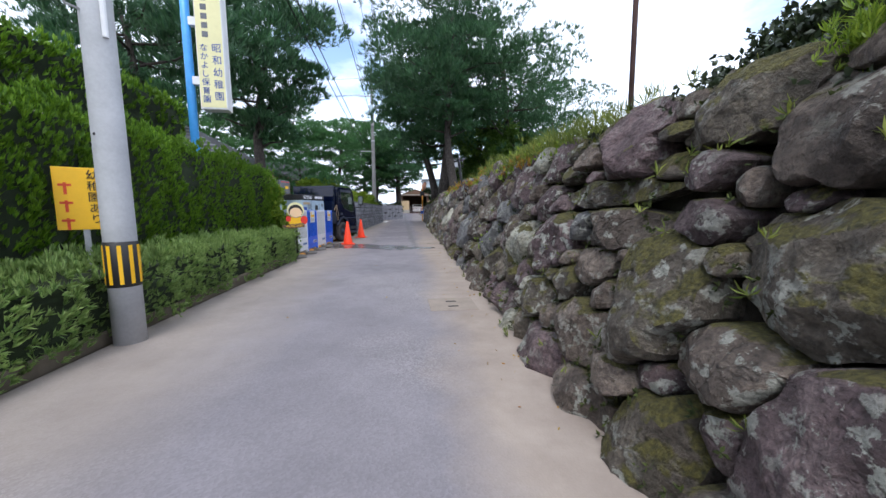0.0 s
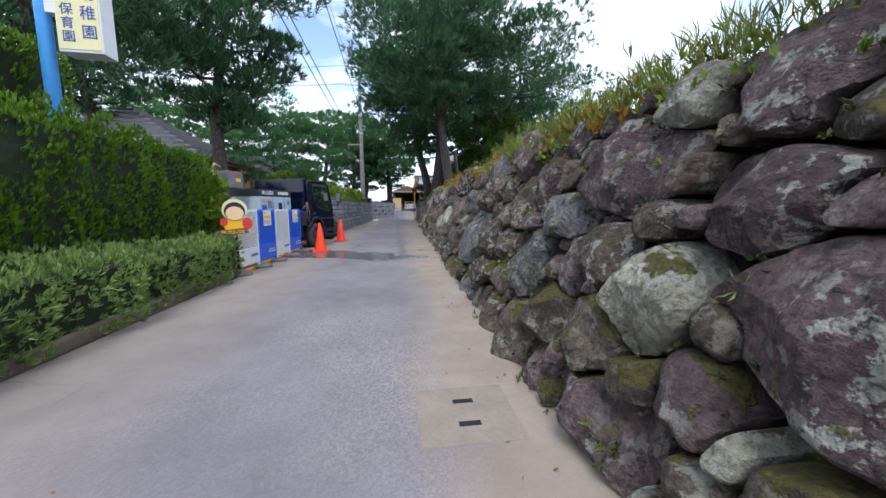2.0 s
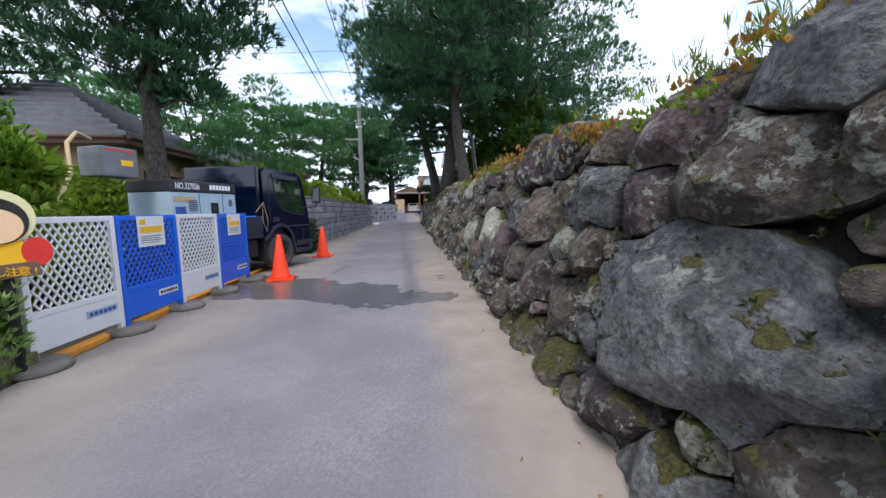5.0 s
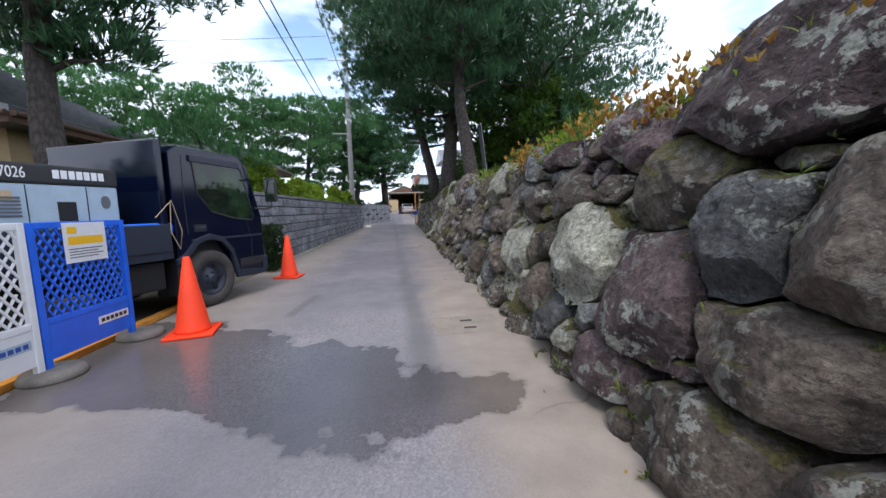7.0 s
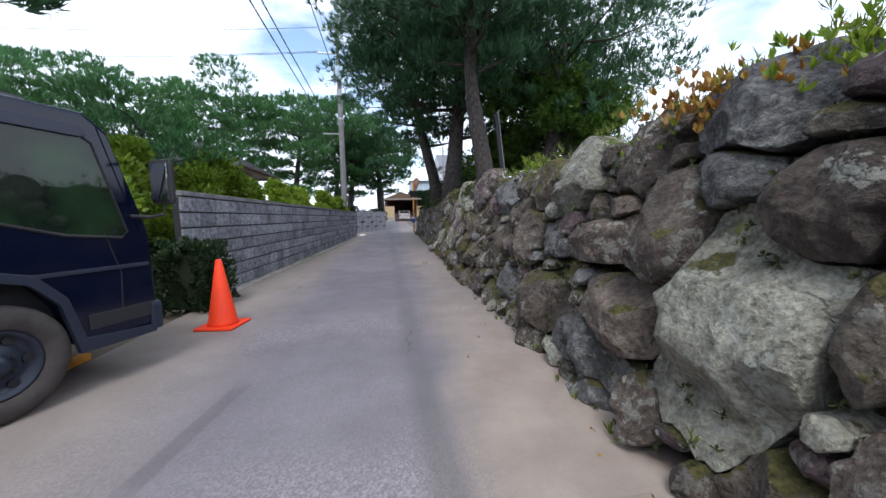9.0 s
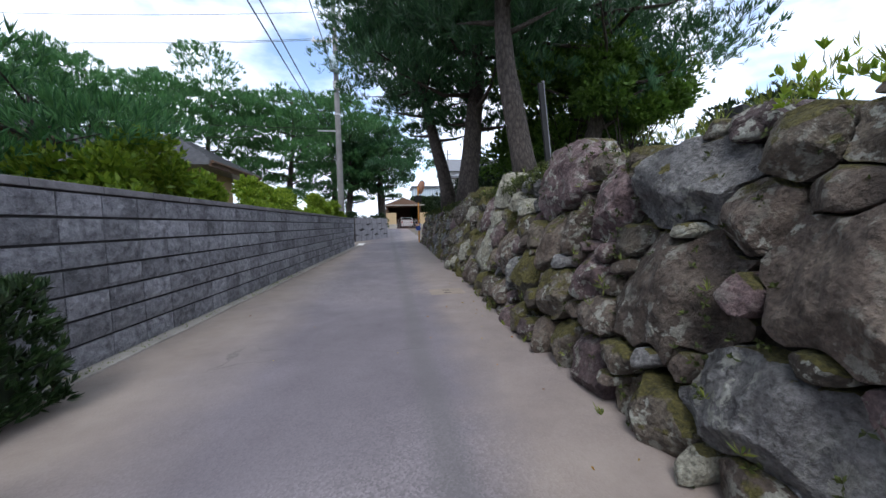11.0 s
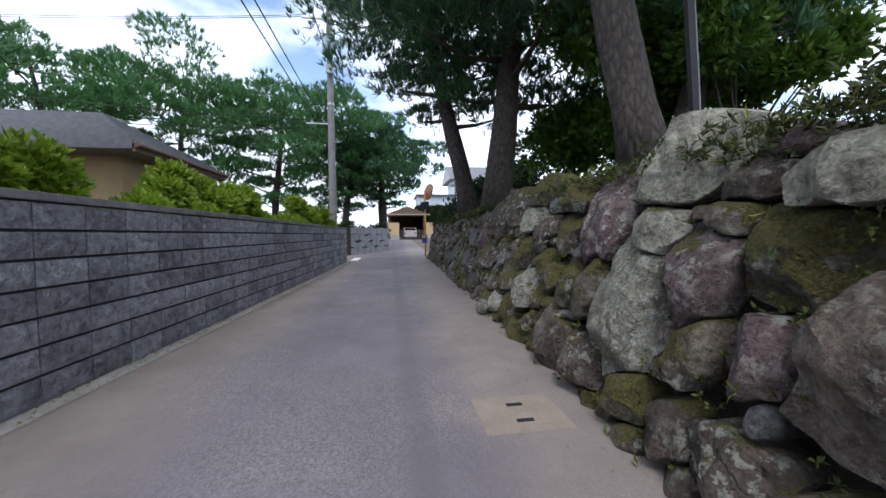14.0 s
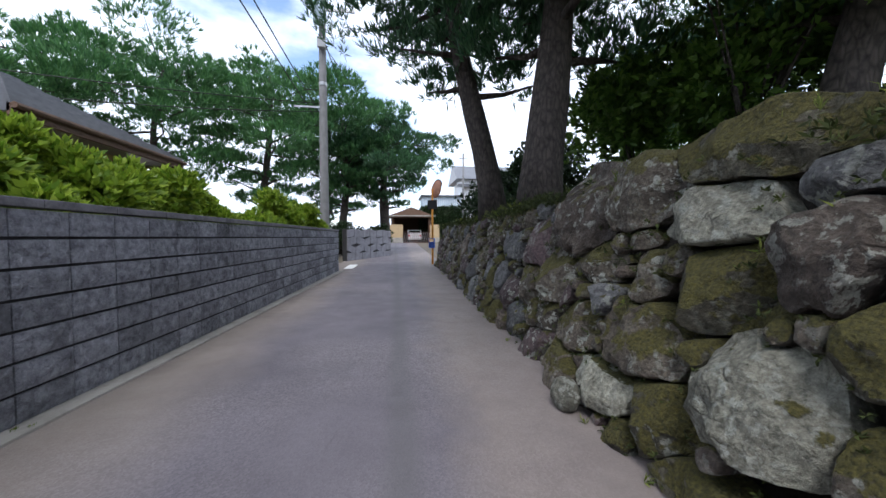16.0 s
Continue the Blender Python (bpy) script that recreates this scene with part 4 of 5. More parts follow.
# ---- trees ----
def pine(x, y, z0, height, trunk_r, lean, crown_from, spread, tufts, label, material=M_PINE, seed=1, trunk_top=0.9, needle=0.17, pads=26):
    """A black pine: a leaning trunk, crooked limbs and flat pads of needle tufts."""
    r = np.random.default_rng(seed)
    t = thing("pine_tree", x, y, z0 - 0.1, 0, label, "pine tree")
    lx, ly = lean
    spine = []
    for k in range(12):
        f = k / 11
        spine.append(Vector((lx * f * height + 0.25 * math.sin(f * 5 + seed), ly * f * height + 0.25 * math.sin(f * 4 + seed * 2) - 0.25 * math.sin(seed * 2), f * height * trunk_top)))
    s0 = spine[0].copy()
    spine = [p - s0 for p in spine]
    part("trunk", tube(spine, [trunk_r * (1.25 if k == 0 else 1) * (1 - 0.82 * (k / 11)) for k in range(12)], 14, wobble=0.25), M_BARK, t, "fissured dark bark", smooth=True)
    limbs = bmesh.new()
    centres = []
    for k in range(pads):
        f = crown_from + (1 - crown_from) * (k + 0.5) / pads
        i = min(10, int(f * 11))
        base = spine[i].lerp(spine[i + 1], f * 11 - i)
        a = k * 2.4 + r.uniform(-0.5, 0.5)
        g = (f - crown_from) / (1 - crown_from)
        reach = spread * (0.35 + 0.65 * math.sin(math.pi * min(1, 0.25 + 0.75 * (1 - g)))) * r.uniform(0.55, 1.05)
        tip = base + Vector((math.cos(a) * reach, math.sin(a) * reach, r.uniform(-0.05, 0.22) * reach + 0.2))
        mid = base.lerp(tip, 0.5) + Vector((r.uniform(-0.2, 0.2), r.uniform(-0.2, 0.2), r.uniform(-0.25, 0.25))) * reach * 0.4
        lr = trunk_r * 0.34 * (1 - 0.6 * f)
        tube([base, mid, tip], [lr, lr * 0.6, lr * 0.2], 6, limbs)
        centres += [(tip, 0.42 * reach + 0.35), (base.lerp(mid, 0.5).lerp(tip, 0.55), 0.36 * reach + 0.3)]
    centres.append((spine[-1], 0.2 * spread + 0.3))
    part("branchwork", limbs, M_BARK, t, smooth=True)
    pos, way = [], []
    tot = sum(c[1] ** 2 for c in centres)
    for c, rad in centres:
        n = max(8, int(tufts * rad ** 2 / tot))
        d = r.normal(0, 1, (n, 3))
        d /= np.linalg.norm(d, axis=1, keepdims=True)
        rr = r.uniform(0.3, 1.0, (n, 1)) ** 0.45
        d[:, 2] = np.where(r.uniform(0, 1, n) < 0.7, np.abs(d[:, 2]), d[:, 2])
        p = np.array(c) + d * rr * np.array((rad, rad, rad * 0.33)) + np.array((0, 0, 0.05))
        clump = np.array([noise.noise(Vector(q) * (1.6 / max(rad, 0.4))) for q in p])
        keep = clump > -0.2
        pos.append(p[keep])
        way.append((d * np.array((0.6, 0.6, 0.4)) + np.array((0, 0, 0.85)))[keep])
    leaves("crown", np.concatenate(pos), np.concatenate(way), needle * 1.6, needle * 0.18, material, t, "", 0.03, 10, 0.4)
    return t


def leafy(name, x, y, z0, rx, ry, h, n, size, material, label, category="bush", seed=1, blades=4, trunk=0.0):
    """A loose shrub or small tree with clumps of leaves on branching stems."""
    r = np.random.default_rng(seed)
    t = thing(name, x, y, z0, 0, label, category)
    stems = bmesh.new()
    pos, way = [], []
    m = 16
    for k in range(m):
        a = r.uniform(0, 6.28)
        q = r.uniform(0.1, 0.95)
        c = Vector((math.cos(a) * rx * q, math.sin(a) * ry * q, trunk + (h - trunk) * r.uniform(0.25, 0.9) * (1 - 0.35 * q)))
        tube([(0, 0, -0.05), (c.x * 0.25, c.y * 0.25, c.z * 0.45), c], [0.02 + 0.03 * trunk, 0.014 + 0.012 * trunk, 0.005], 6, stems)
        rad = 0.42 * min(rx, (h - trunk)) * r.uniform(0.6, 1.2)
        d = r.normal(0, 1, (n // m, 3))
        d /= np.linalg.norm(d, axis=1, keepdims=True)
        pos.append(np.array(c) + d * rad * r.uniform(0.3, 1, (n // m, 1)) * np.array((1, max(1, 0.5 * ry / rx), 0.8)))
        way.append(d + np.array((0, 0, 0.5)))
    p = np.concatenate(pos)
    p[:, 2] = np.maximum(p[:, 2], 0.02)
    part("branchwork", stems, M_BARK, t, smooth=True)
    leaves("foliage", p, np.concatenate(way), size, size * 0.45, material, t, "", 0.3, blades, 0.6)
    return t


# on the castle bank
pine(3.12, 19.3, 1.72, 11.0, 0.25, (-0.03, 0.04), 0.33, 4.2, 10000, "old black pine leaning over the stone wall", seed=3)
pine(2.95, 24.4, 1.74, 11.5, 0.36, (0.0, 0.03), 0.24, 4.8, 14500, "old black pine on the bank by the lane", seed=5)
pine(2.7, 26.4, 1.74, 9.5, 0.3, (-0.10, 0.0), 0.30, 3.6, 7000, "black pine with a leaning trunk on the bank", seed=8)
leafy("broadleaf_tree", 6.3, 23.6, 1.7, 2.3, 2.3, 5.6, 5200, 0.17, M_MAPLE, "leafy green tree behind the pines on the bank", "tree", 9, 4, 1.0)
pine(6.2, 22.5, 1.74, 10.0, 0.3, (0.02, 0.0), 0.22, 4.4, 6000, "black pine further back on the bank", seed=11)
pine(9.5, 27.0, 1.8, 10.5, 0.3, (0.0, 0.0), 0.2, 4.2, 5000, "black pine in the castle ground", seed=13)
pine(14.0, 33.0, 1.8, 10.0, 0.3, (0.0, 0.0), 0.2, 4.2, 4000, "black pine in the castle ground", seed=17)
leafy("broadleaf_tree", 7.2, 22.0, 1.7, 1.7, 1.7, 4.6, 4200, 0.16, M_MAPLE, "young light green broadleaf tree on the bank", "tree", 4, 4, 1.4)
leafy("broadleaf_tree", 6.0, 26.0, 1.7, 2.0, 2.4, 3.6, 3500, 0.17, M_MAPLE, "light green young tree on the bank", "tree", 6, 4, 0.8)
for k, (bx, by, bh) in enumerate(((5.5, 29.5, 2.6), (8.5, 23.5, 2.4), (10.5, 20.5, 3.0), (4.6, 31.5, 2.2))):
    leafy("evergreen_shrub", bx, by, 1.7, 1.8, 1.8, bh, 3000, 0.15, M_DKBUSH, "dense dark evergreen shrub on the bank", "shrub", 20 + k)

# kindergarten and garden side
pine(-5.0, 14.3, 0, 9.5, 0.27, (0.03, 0.0), 0.40, 2.9, 7000, "black pine in the garden beside the house", seed=21)
pine(-6.6, 10.6, 0, 7.0, 0.24, (-0.10, 0.02), 0.6, 2.3, 2200, "crooked black pine behind the sign", seed=23, pads=13)
pine(-10.5, 16.0, 0, 9.5, 0.28, (0.02, 0.0), 0.5, 2.6, 3000, "black pine in the kindergarten garden", seed=25)
pine(-14.5, 33.0, 0, 10.4, 0.24, (0.0, 0.0), 0.34, 3.6, 5200, "black pine behind the houses, needles painted sunlit", M_PINESUN, 31, needle=0.2)
pine(-10.5, 37.0, 0, 11.0, 0.26, (0.02, 0.0), 0.30, 3.9, 5800, "black pine behind the houses, needles painted sunlit", M_PINESUN, 33, needle=0.2)
pine(-6.6, 38.5, 0, 10.8, 0.28, (0.03, 0.0), 0.26, 3.7, 5800, "black pine behind the block wall, needles painted sunlit", M_PINESUN, 35, needle=0.2)
pine(-3.2, 41.5, 0, 11.4, 0.3, (0.02, 0.0), 0.28, 3.5, 5600, "black pine by the side lane, needles painted sunlit", M_PINESUN, 37, needle=0.2)
pine(-0.4, 43.0, 0.2, 9.4, 0.42, (0.10, 0.0), 0.34, 3.8, 7500, "black pine leaning over the fitted stone wall", M_PINE, 39, needle=0.2)
pine(-19.0, 30.0, 0, 10.6, 0.25, (0.0, 0.0), 0.34, 3.4, 4200, "black pine beyond the houses, needles painted sunlit", M_PINESUN, 41, needle=0.2)
pine(-5.0, 46.0, 0.3, 10.5, 0.3, (0.0, 0.0), 0.12, 4.0, 4200, "dense black pine behind the side lane", M_PINE, 43, needle=0.22)
for k, (bx, by, bh, br) in enumerate(((-3.5, 16.2, 2.1, 1.0), (-3.3, 18.4, 2.2, 1.0), (-3.1, 20.6, 2.0, 1.0), (-3.2, 22.6, 2.3, 1.0), (-2.9, 24.8, 1.95, 0.9), (-2.9, 26.9, 2.2, 0.9), (-2.6, 29.0, 2.0, 0.9), (-2.5, 30.9, 2.3, 0.9))):
    leafy("garden_bush", bx - 0.4, by, 0, br, 1.7, bh * 1.3, 5200, 0.13, M_BUSH, "bright yellow-green garden bush above the wall", "bush", 50 + k)
for k, (bx, by, bh, br) in enumerate(((-4.2, 37.5, 3.0, 1.6), (-2.4, 39.5, 2.8, 1.4), (-1.0, 41.5, 2.6, 1.2), (-6.5, 33.0, 2.8, 1.6), (-3.6, 8.9, 2.3, 0.9), (-4.4, 11.2, 1.9, 0.9))):
    leafy("evergreen_shrub", bx, by, 0, br, 1.5, bh, 2600, 0.13, M_BUSH if k > 3 else M_DKBUSH, "loose evergreen shrub in the garden", "shrub", 70 + k)
pine(-5.6, 18.6, 0, 3.6, 0.14, (0.10, 0.02), 0.45, 1.5, 1500, "small trained garden pine with a bent trunk", M_PINESUN, 61, needle=0.12, pads=12)


# ---- houses ----
def hip_house(x0, x1, y0, y1, eave, ridge, label, turn=0):
    """A single-storey house with a tiled hip roof."""
    t = thing("house", (x0 + x1) / 2, (y0 + y1) / 2, 0, turn, label, "house")
    w, l = (x1 - x0) / 2, (y1 - y0) / 2
    if turn:
        w, l = l, w
    part("wall", box(-w + 0.8, w - 0.8, -l + 0.8, l - 0.8, 0, eave + 0.1), M_OCHRE, t, "ochre rendered wall")
    part("plinth", box(-w + 0.78, w - 0.78, -l + 0.78, l - 0.78, 0, 0.3), M_CONC, t)
    hl = max(0.2, l - w)
    b = bmesh.new()
    lo = [b.verts.new(p) for p in ((-w, -l, eave), (w, -l, eave), (w, l, eave), (-w, l, eave))]
    dn = [b.verts.new((v.co.x, v.co.y, eave - 0.14)) for v in lo]
    r0, r1 = b.verts.new((0, -hl, ridge)), b.verts.new((0, hl, ridge))
    for f in ((lo[0], lo[1], r0), (lo[1], lo[2], r1, r0), (lo[2], lo[3], r1), (lo[3], lo[0], r0, r1), dn[::-1]):
        b.faces.new(f)
    for k in range(4):
        b.faces.new((lo[k], dn[k], dn[(k + 1) % 4], lo[(k + 1) % 4]))
    bmesh.ops.recalc_face_normals(b, faces=b.faces)
    roof = part("roof", b, M_TILE, t, "grey tiled hip roof")
    rows = 11
    for face in range(4):
        bb = bmesh.new()
        for k in range(rows):
            f = k / rows
            g = f + 0.75 / rows
            ca = [Vector((sx * w, sy * l, eave)).lerp(Vector((0, sy * hl, ridge)), f) for sx, sy in ((-1, -1), (1, -1), (1, 1), (-1, 1))]
            cb_ = [Vector((sx * w, sy * l, eave)).lerp(Vector((0, sy * hl, ridge)), g) for sx, sy in ((-1, -1), (1, -1), (1, 1), (-1, 1))]
            a0, a1, b0, b1 = ca[face], ca[(face + 1) % 4], cb_[face], cb_[(face + 1) % 4]
            up = Vector((0, 0, 0.085))
            v = [bb.verts.new(p) for p in (a0 + up, a1 + up, b1 + up * 0.25, b0 + up * 0.25, a0, a1)]
            bb.faces.new((v[0], v[1], v[2], v[3])), bb.faces.new((v[4], v[5], v[1], v[0]))
        part("tile_course", bb, M_TILE, roof)
    part("fascia", box(w - 0.04, w + 0.02, -l, l, eave - 0.2, eave - 0.02), M_WOOD, t)
    part("fascia", box(-w, w, -l - 0.02, -l + 0.04, eave - 0.2, eave - 0.02), M_WOOD, t)
    part("gutter", tube([(w + 0.06, -l, eave - 0.05), (w + 0.06, l, eave - 0.05)], 0.05, 8), M_WOOD, t, "brown gutter")
    part("gutter", tube([(-w, -l - 0.06, eave - 0.05), (w, -l - 0.06, eave - 0.05)], 0.05, 8), M_WOOD, t, "brown gutter")
    wn_ = part("window", box(w - 0.82, w - 0.77, -1.2, 1.2, 1.0, 2.2), M_GLASS, t, "dark window")
    part("window_frame", box(w - 0.83, w - 0.76, -1.26, -1.2, 0.95, 2.25), M_WOOD, wn_)
    part("window_frame", box(w - 0.83, w - 0.76, 1.2, 1.26, 0.95, 2.25), M_WOOD, wn_)
    return t


hip_house(-13.5, -6.05, 14.7, 20.6, 2.9, 5.0, "single-storey ochre house with grey tiled hip roof")
hip_house(-13.2, -5.25, 24.55, 28.85, 3.25, 4.5, "single-storey ochre house with low tiled roof", 90)

# ---- covered gate at the end of the lane ----
gz = rise(57)
gt = thing("gatehouse", 2.0, 57, gz, 0, "dark timber car porch with a shallow gable roof", "gatehouse")
for gx in (-1.8, 2.2):
    part("post", box(gx - 0.1, gx + 0.1, -0.1, 0.1, 0, 2.9, 0.01), M_WOOD, gt)
    part("post", box(gx - 0.1, gx + 0.1, 4.9, 5.1, 0, 2.9, 0.01), M_WOOD, gt)
part("beam", box(-2.0, 2.4, -0.12, 0.12, 2.7, 2.95, 0.01), M_WOOD, gt)
gable = bmesh.new()
for yy in (-0.5, 5.4):
    for px, pz in ((-2.3, 2.9), (2.7, 2.9), (0.2, 3.85)):
        gable.verts.new((px, yy, pz))
gable.verts.ensure_lookup_table()
gvs = gable.verts
for f in ((0, 2, 1), (3, 4, 5), (0, 1, 4, 3), (1, 2, 5, 4), (2, 0, 3, 5)):
    gable.faces.new([gvs[i] for i in f])
bmesh.ops.recalc_face_normals(gable, faces=gable.faces)
part("roof", gable, M_WOOD, gt, "brown gable roof")
part("eave_board", box(-2.4, 2.8, -0.56, -0.5, 2.84, 2.96), M_CONC, gt, "pale eave board")
part("back_wall", box(-2.0, 2.4, 5.1, 5.2, 0, 2.9), M_WOOD, gt)
part("side_wall", box(-2.0, -1.9, 0.1, 5.1, 0, 2.9), M_WOOD, gt)
part("side_wall", box(2.3, 2.4, 0.1, 5.1, 0, 2.9), M_WOOD, gt)
for gx0, gx1 in ((-2.25, -0.75), (2.2, 3.2)):
    gp = thing("gate_wall", 2.0, 56.4, gz, 0, "beige rendered gate wall with grey foot", "gate wall")
    part("render", box(gx0, gx1, -0.15, 0.15, 0.55, 1.95, 0.02), M_OCHRE, gp)
    part("foot", box(gx0 - 0.02, gx1 + 0.02, -0.17, 0.17, 0, 0.55, 0.02), M_CONC, gp)
fg = thing("folding_gate", 2.0, 56.3, gz, 0, "low folding lattice gate of dark metal", "gate")
for k in range(13):
    gx = -0.7 + 0.22 * k
    part("gate_bar", tube([(gx, 0, 0.05), (gx + 0.22, 0, 1.1)], 0.02, 6), M_STEEL, fg)
    part("gate_bar", tube([(gx + 0.22, 0.03, 0.05), (gx, 0.03, 1.1)], 0.02, 6), M_RUST, fg)
part("top_rail", box(-0.7, 2.2, -0.02, 0.04, 1.08, 1.13), M_RUST, fg)
part("low_rail", box(-0.7, 2.2, -0.02, 0.04, 0.0, 0.06), M_RUST, fg)
cr_ = thing("car", 2.6, 58.8, gz, 0, "pale silver car parked in the porch", "car")
part("body", prism([(-1.5, 0.3), (-1.5, 0.85), (-1.2, 0.95), (-0.8, 1.42), (0.9, 1.45), (1.6, 0.95), (1.7, 0.3)], -0.75, 0.75, 0.06), M_CARPAINT, cr_)
part("rear_window", box(-0.6, 0.6, -1.09, -1.0, 1.0, 1.32, 0.02), M_GLASS, cr_).matrix_local = pose(0, 0.03, 0, 0)
for s in (-0.62, 0.62):
    part("tail_light", box(s - 0.1, s + 0.1, -1.53, -1.49, 0.68, 0.82, 0.01), M_RED, cr_)
    for yy in (-1.0, 1.1):
        part("wheel", lathe([(0.2, -0.09), (0.3, -0.09), (0.3, 0.09), (0.2, 0.09)], 20, axis="x"), M_BLACK, cr_).location = (s, yy, 0.3)
part("bumper", box(-0.72, 0.72, -1.56, -1.46, 0.32, 0.5, 0.02), M_CARPAINT, cr_)

fh = thing("far_house", 12.5, 66, 0.6, 0, "two-storey pale house with grey tiled roof", "house")
part("wall", box(-3.5, 5.5, -3, 3, 0, 8.0), M_WHITE, fh)
part("low_wing", box(-8.5, -3.5, -2.5, 2.5, 0, 5.8), M_GENGREY, fh, "pale corrugated wing")
for k in range(20):
    part("rib", box(-8.4 + 0.25 * k, -8.34 + 0.25 * k, -2.54, -2.5, 3.0, 5.8), M_WHITE, fh)
part("wing_roof", box(-8.8, -3.5, -2.8, 2.8, 5.8, 6.0, 0.02), M_TILE, fh)
part("roof", prism([(-3.8, 8.0), (3.8, 8.0), (0, 10.3)], -4.3, 6.3), M_TILE, fh, "grey tiled roof")
part("pent_roof", box(-4.2, 6.0, -3.9, -2.9, 7.0, 7.3, 0.02), M_TILE, fh)
part("window", box(-2.0, 0.5, -3.06, -3.0, 5.0, 6.4), M_GLASS, fh)
far_leaf = hedge("evergreen_screen", 3.6, 8.6, 60.5, 62, 4.2, 2600, M_DKBUSH, "tall dark evergreen hedge by the porch", 0.3, 0.12, 0.7, 4, base=0.5)

# ---- curve mirror ----
cm = thing("curve_mirror", 2.08, 34.0, 0, -35, "round traffic mirror on an orange post", "traffic mirror")
part("post", lathe([(0.045, 0), (0.045, 3.35), (0.02, 3.37)], 16), M_ORANGEPLY, cm, "orange post", smooth=True)
part("mirror_back", lathe([(0.02, -0.02), (0.36, 0.03), (0.4, 0.10), (0.37, 0.11), (0.05, 0.06)], 32, axis="x"), M_MIRRORBACK, cm, "rust-stained orange mirror back", smooth=True).matrix_local = pose(0.12, 0.0, 3.35, 0, 8, 60)
part("hood", tube([(0.1, 0.42 * math.cos(a), 0.42 * math.sin(a)) for a in np.linspace(0.3, 2.85, 12)], 0.03, 6), M_RUST, cm).matrix_local = pose(0.12, 0.0, 3.35, 0, 8, 60)
part("plate", box(-0.22, 0.26, -0.06, -0.045, 2.45, 2.85, 0.004), M_DARK, cm, "dark back of a warning plate")
part("safety_figure", box(-0.14, 0.14, -0.075, -0.06, 0.72, 1.16, 0.05), M_TEXTBLUE, cm, "small blue and cream painted plate")
part("safety_top", box(-0.12, 0.1, -0.09, -0.076, 1.0, 1.14, 0.04), M_SKIN, cm)

# ---- power pole and lines ----
PX, PY = -2.42, 33.3
up = thing("utility_pole", PX, PY, 0, 0, "tall grey concrete power pole with crossarms and transformer", "utility pole")
part("shaft", lathe([(0.2, -0.02), (0.18, 2), (0.11, 13.6), (0.1, 13.62)], 24), M_OLDPOLE, up, smooth=True)
for z, a, b in ((12.6, -0.9, 1.1), (11.9, -0.3, 1.2), (10.2, -0.2, 1.3), (11.2, -1.2, 0.2)):
    arm = part("crossarm", box(a, b, -0.16, -0.08, z, z + 0.09, 0.006), M_STEEL, up, "galvanised crossarm")
    for q in (a + 0.1, (a + b) / 2 + 0.25, b - 0.08):
        part("insulator", lathe([(0.03, 0), (0.06, 0.05), (0.03, 0.09), (0.055, 0.13), (0.02, 0.19)], 12), M_WHITE, arm, "white porcelain insulator").location = (q, -0.12, z + 0.09)
part("transformer", lathe([(0.2, 0), (0.22, 0.05), (0.22, 0.75), (0.17, 0.82), (0.05, 0.84)], 20), M_GENGREY, up, "grey pole transformer", smooth=True).location = (-0.06, -0.3, 9.6)
part("cable_box", box(-0.15, 0.15, -0.32, -0.16, 8.7, 9.1, 0.02), M_POLE, up)
part("bracket", box(-1.1, 0.0, -0.1, -0.05, 6.4, 6.46), M_STEEL, up)
part("collar", lathe([(0.165, 0), (0.165, 0.12)], 20), M_STEEL, up).location = (0, 0, 7.3)


def cable(a, b, sag, r, label):
    t = thing("power_line", *a, 0, label, "cable")
    d = Vector(b) - Vector(a)
    pts = [d * (k / 24) + Vector((0, 0, -sag * 4 * (k / 24) * (1 - k / 24))) for k in range(25)]
    part("wire", tube(pts, r, 6), M_WIRE, t)
    return t


for dx, z in ((-0.75, 12.8), (0.35, 12.8), (0.95, 12.8), (1.1, 12.1)):
    cable((PX + dx, PY - 0.12, z), (PX + dx + 0.4, -14, z + 0.3), 0.6, 0.012, "thin black overhead power line")
for dx, z in ((0.0, 8.3), (-0.25, 8.05), (0.9, 10.4)):
    cable((-3.6 + dx, 48, z - 0.4), (-2.65 + dx * 0.6, -14, z), 0.5, 0.022, "thick black overhead cable bundle")
for z, q in ((11.35, 0.0), (11.3, 0.04), (12.75, 0.0)):
    cable((PX - 1.1, PY - 0.12 + q, z), (-40, 36 + q * 3, z + 0.6), 0.7, 0.012, "thin overhead line across the gardens")
cable((PX, PY, 6.6), (-18, 25.5, 5.4), 0.3, 0.014, "slack service line to the house")
cable((PX, PY, 6.3), (-16, 27.0, 5.0), 0.4, 0.014, "slack service line to the house")
cable((PX, PY, 9.0), (6, 70, 8.0), 0.5, 0.014, "overhead line down the side lane")
fp = thing("utility_pole", 7.6, 55, 0.6, 0, "distant slim grey power pole", "utility pole")
part("shaft", lathe([(0.14, -0.1), (0.09, 9.4), (0.05, 9.42)], 14), M_OLDPOLE, fp, smooth=True)
part("crossarm", box(-0.5, 0.5, -0.05, 0.05, 8.8, 8.9), M_STEEL, fp)
part("lamp_arm", box(-0.7, 0.0, -0.04, 0.04, 6.2, 6.35, 0.01), M_STEEL, fp)
rp = thing("signpost", 2.5, 3.42, 1.55, 0, "slim rusty brown steel post on the bank", "post")
part("post", lathe([(0.026, -0.05), (0.026, 3.8), (0.01, 3.81)], 14), M_RUST, rp, smooth=True)
part("stub", box(-0.045, 0.045, -0.045, 0.045, 0.0, 0.36, 0.005), M_CONC, rp, "pale concrete stub")
bd = thing("leaning_board", 3.42, 19.05, 1.68, 20, "grey weathered board propped against the pine", "board")
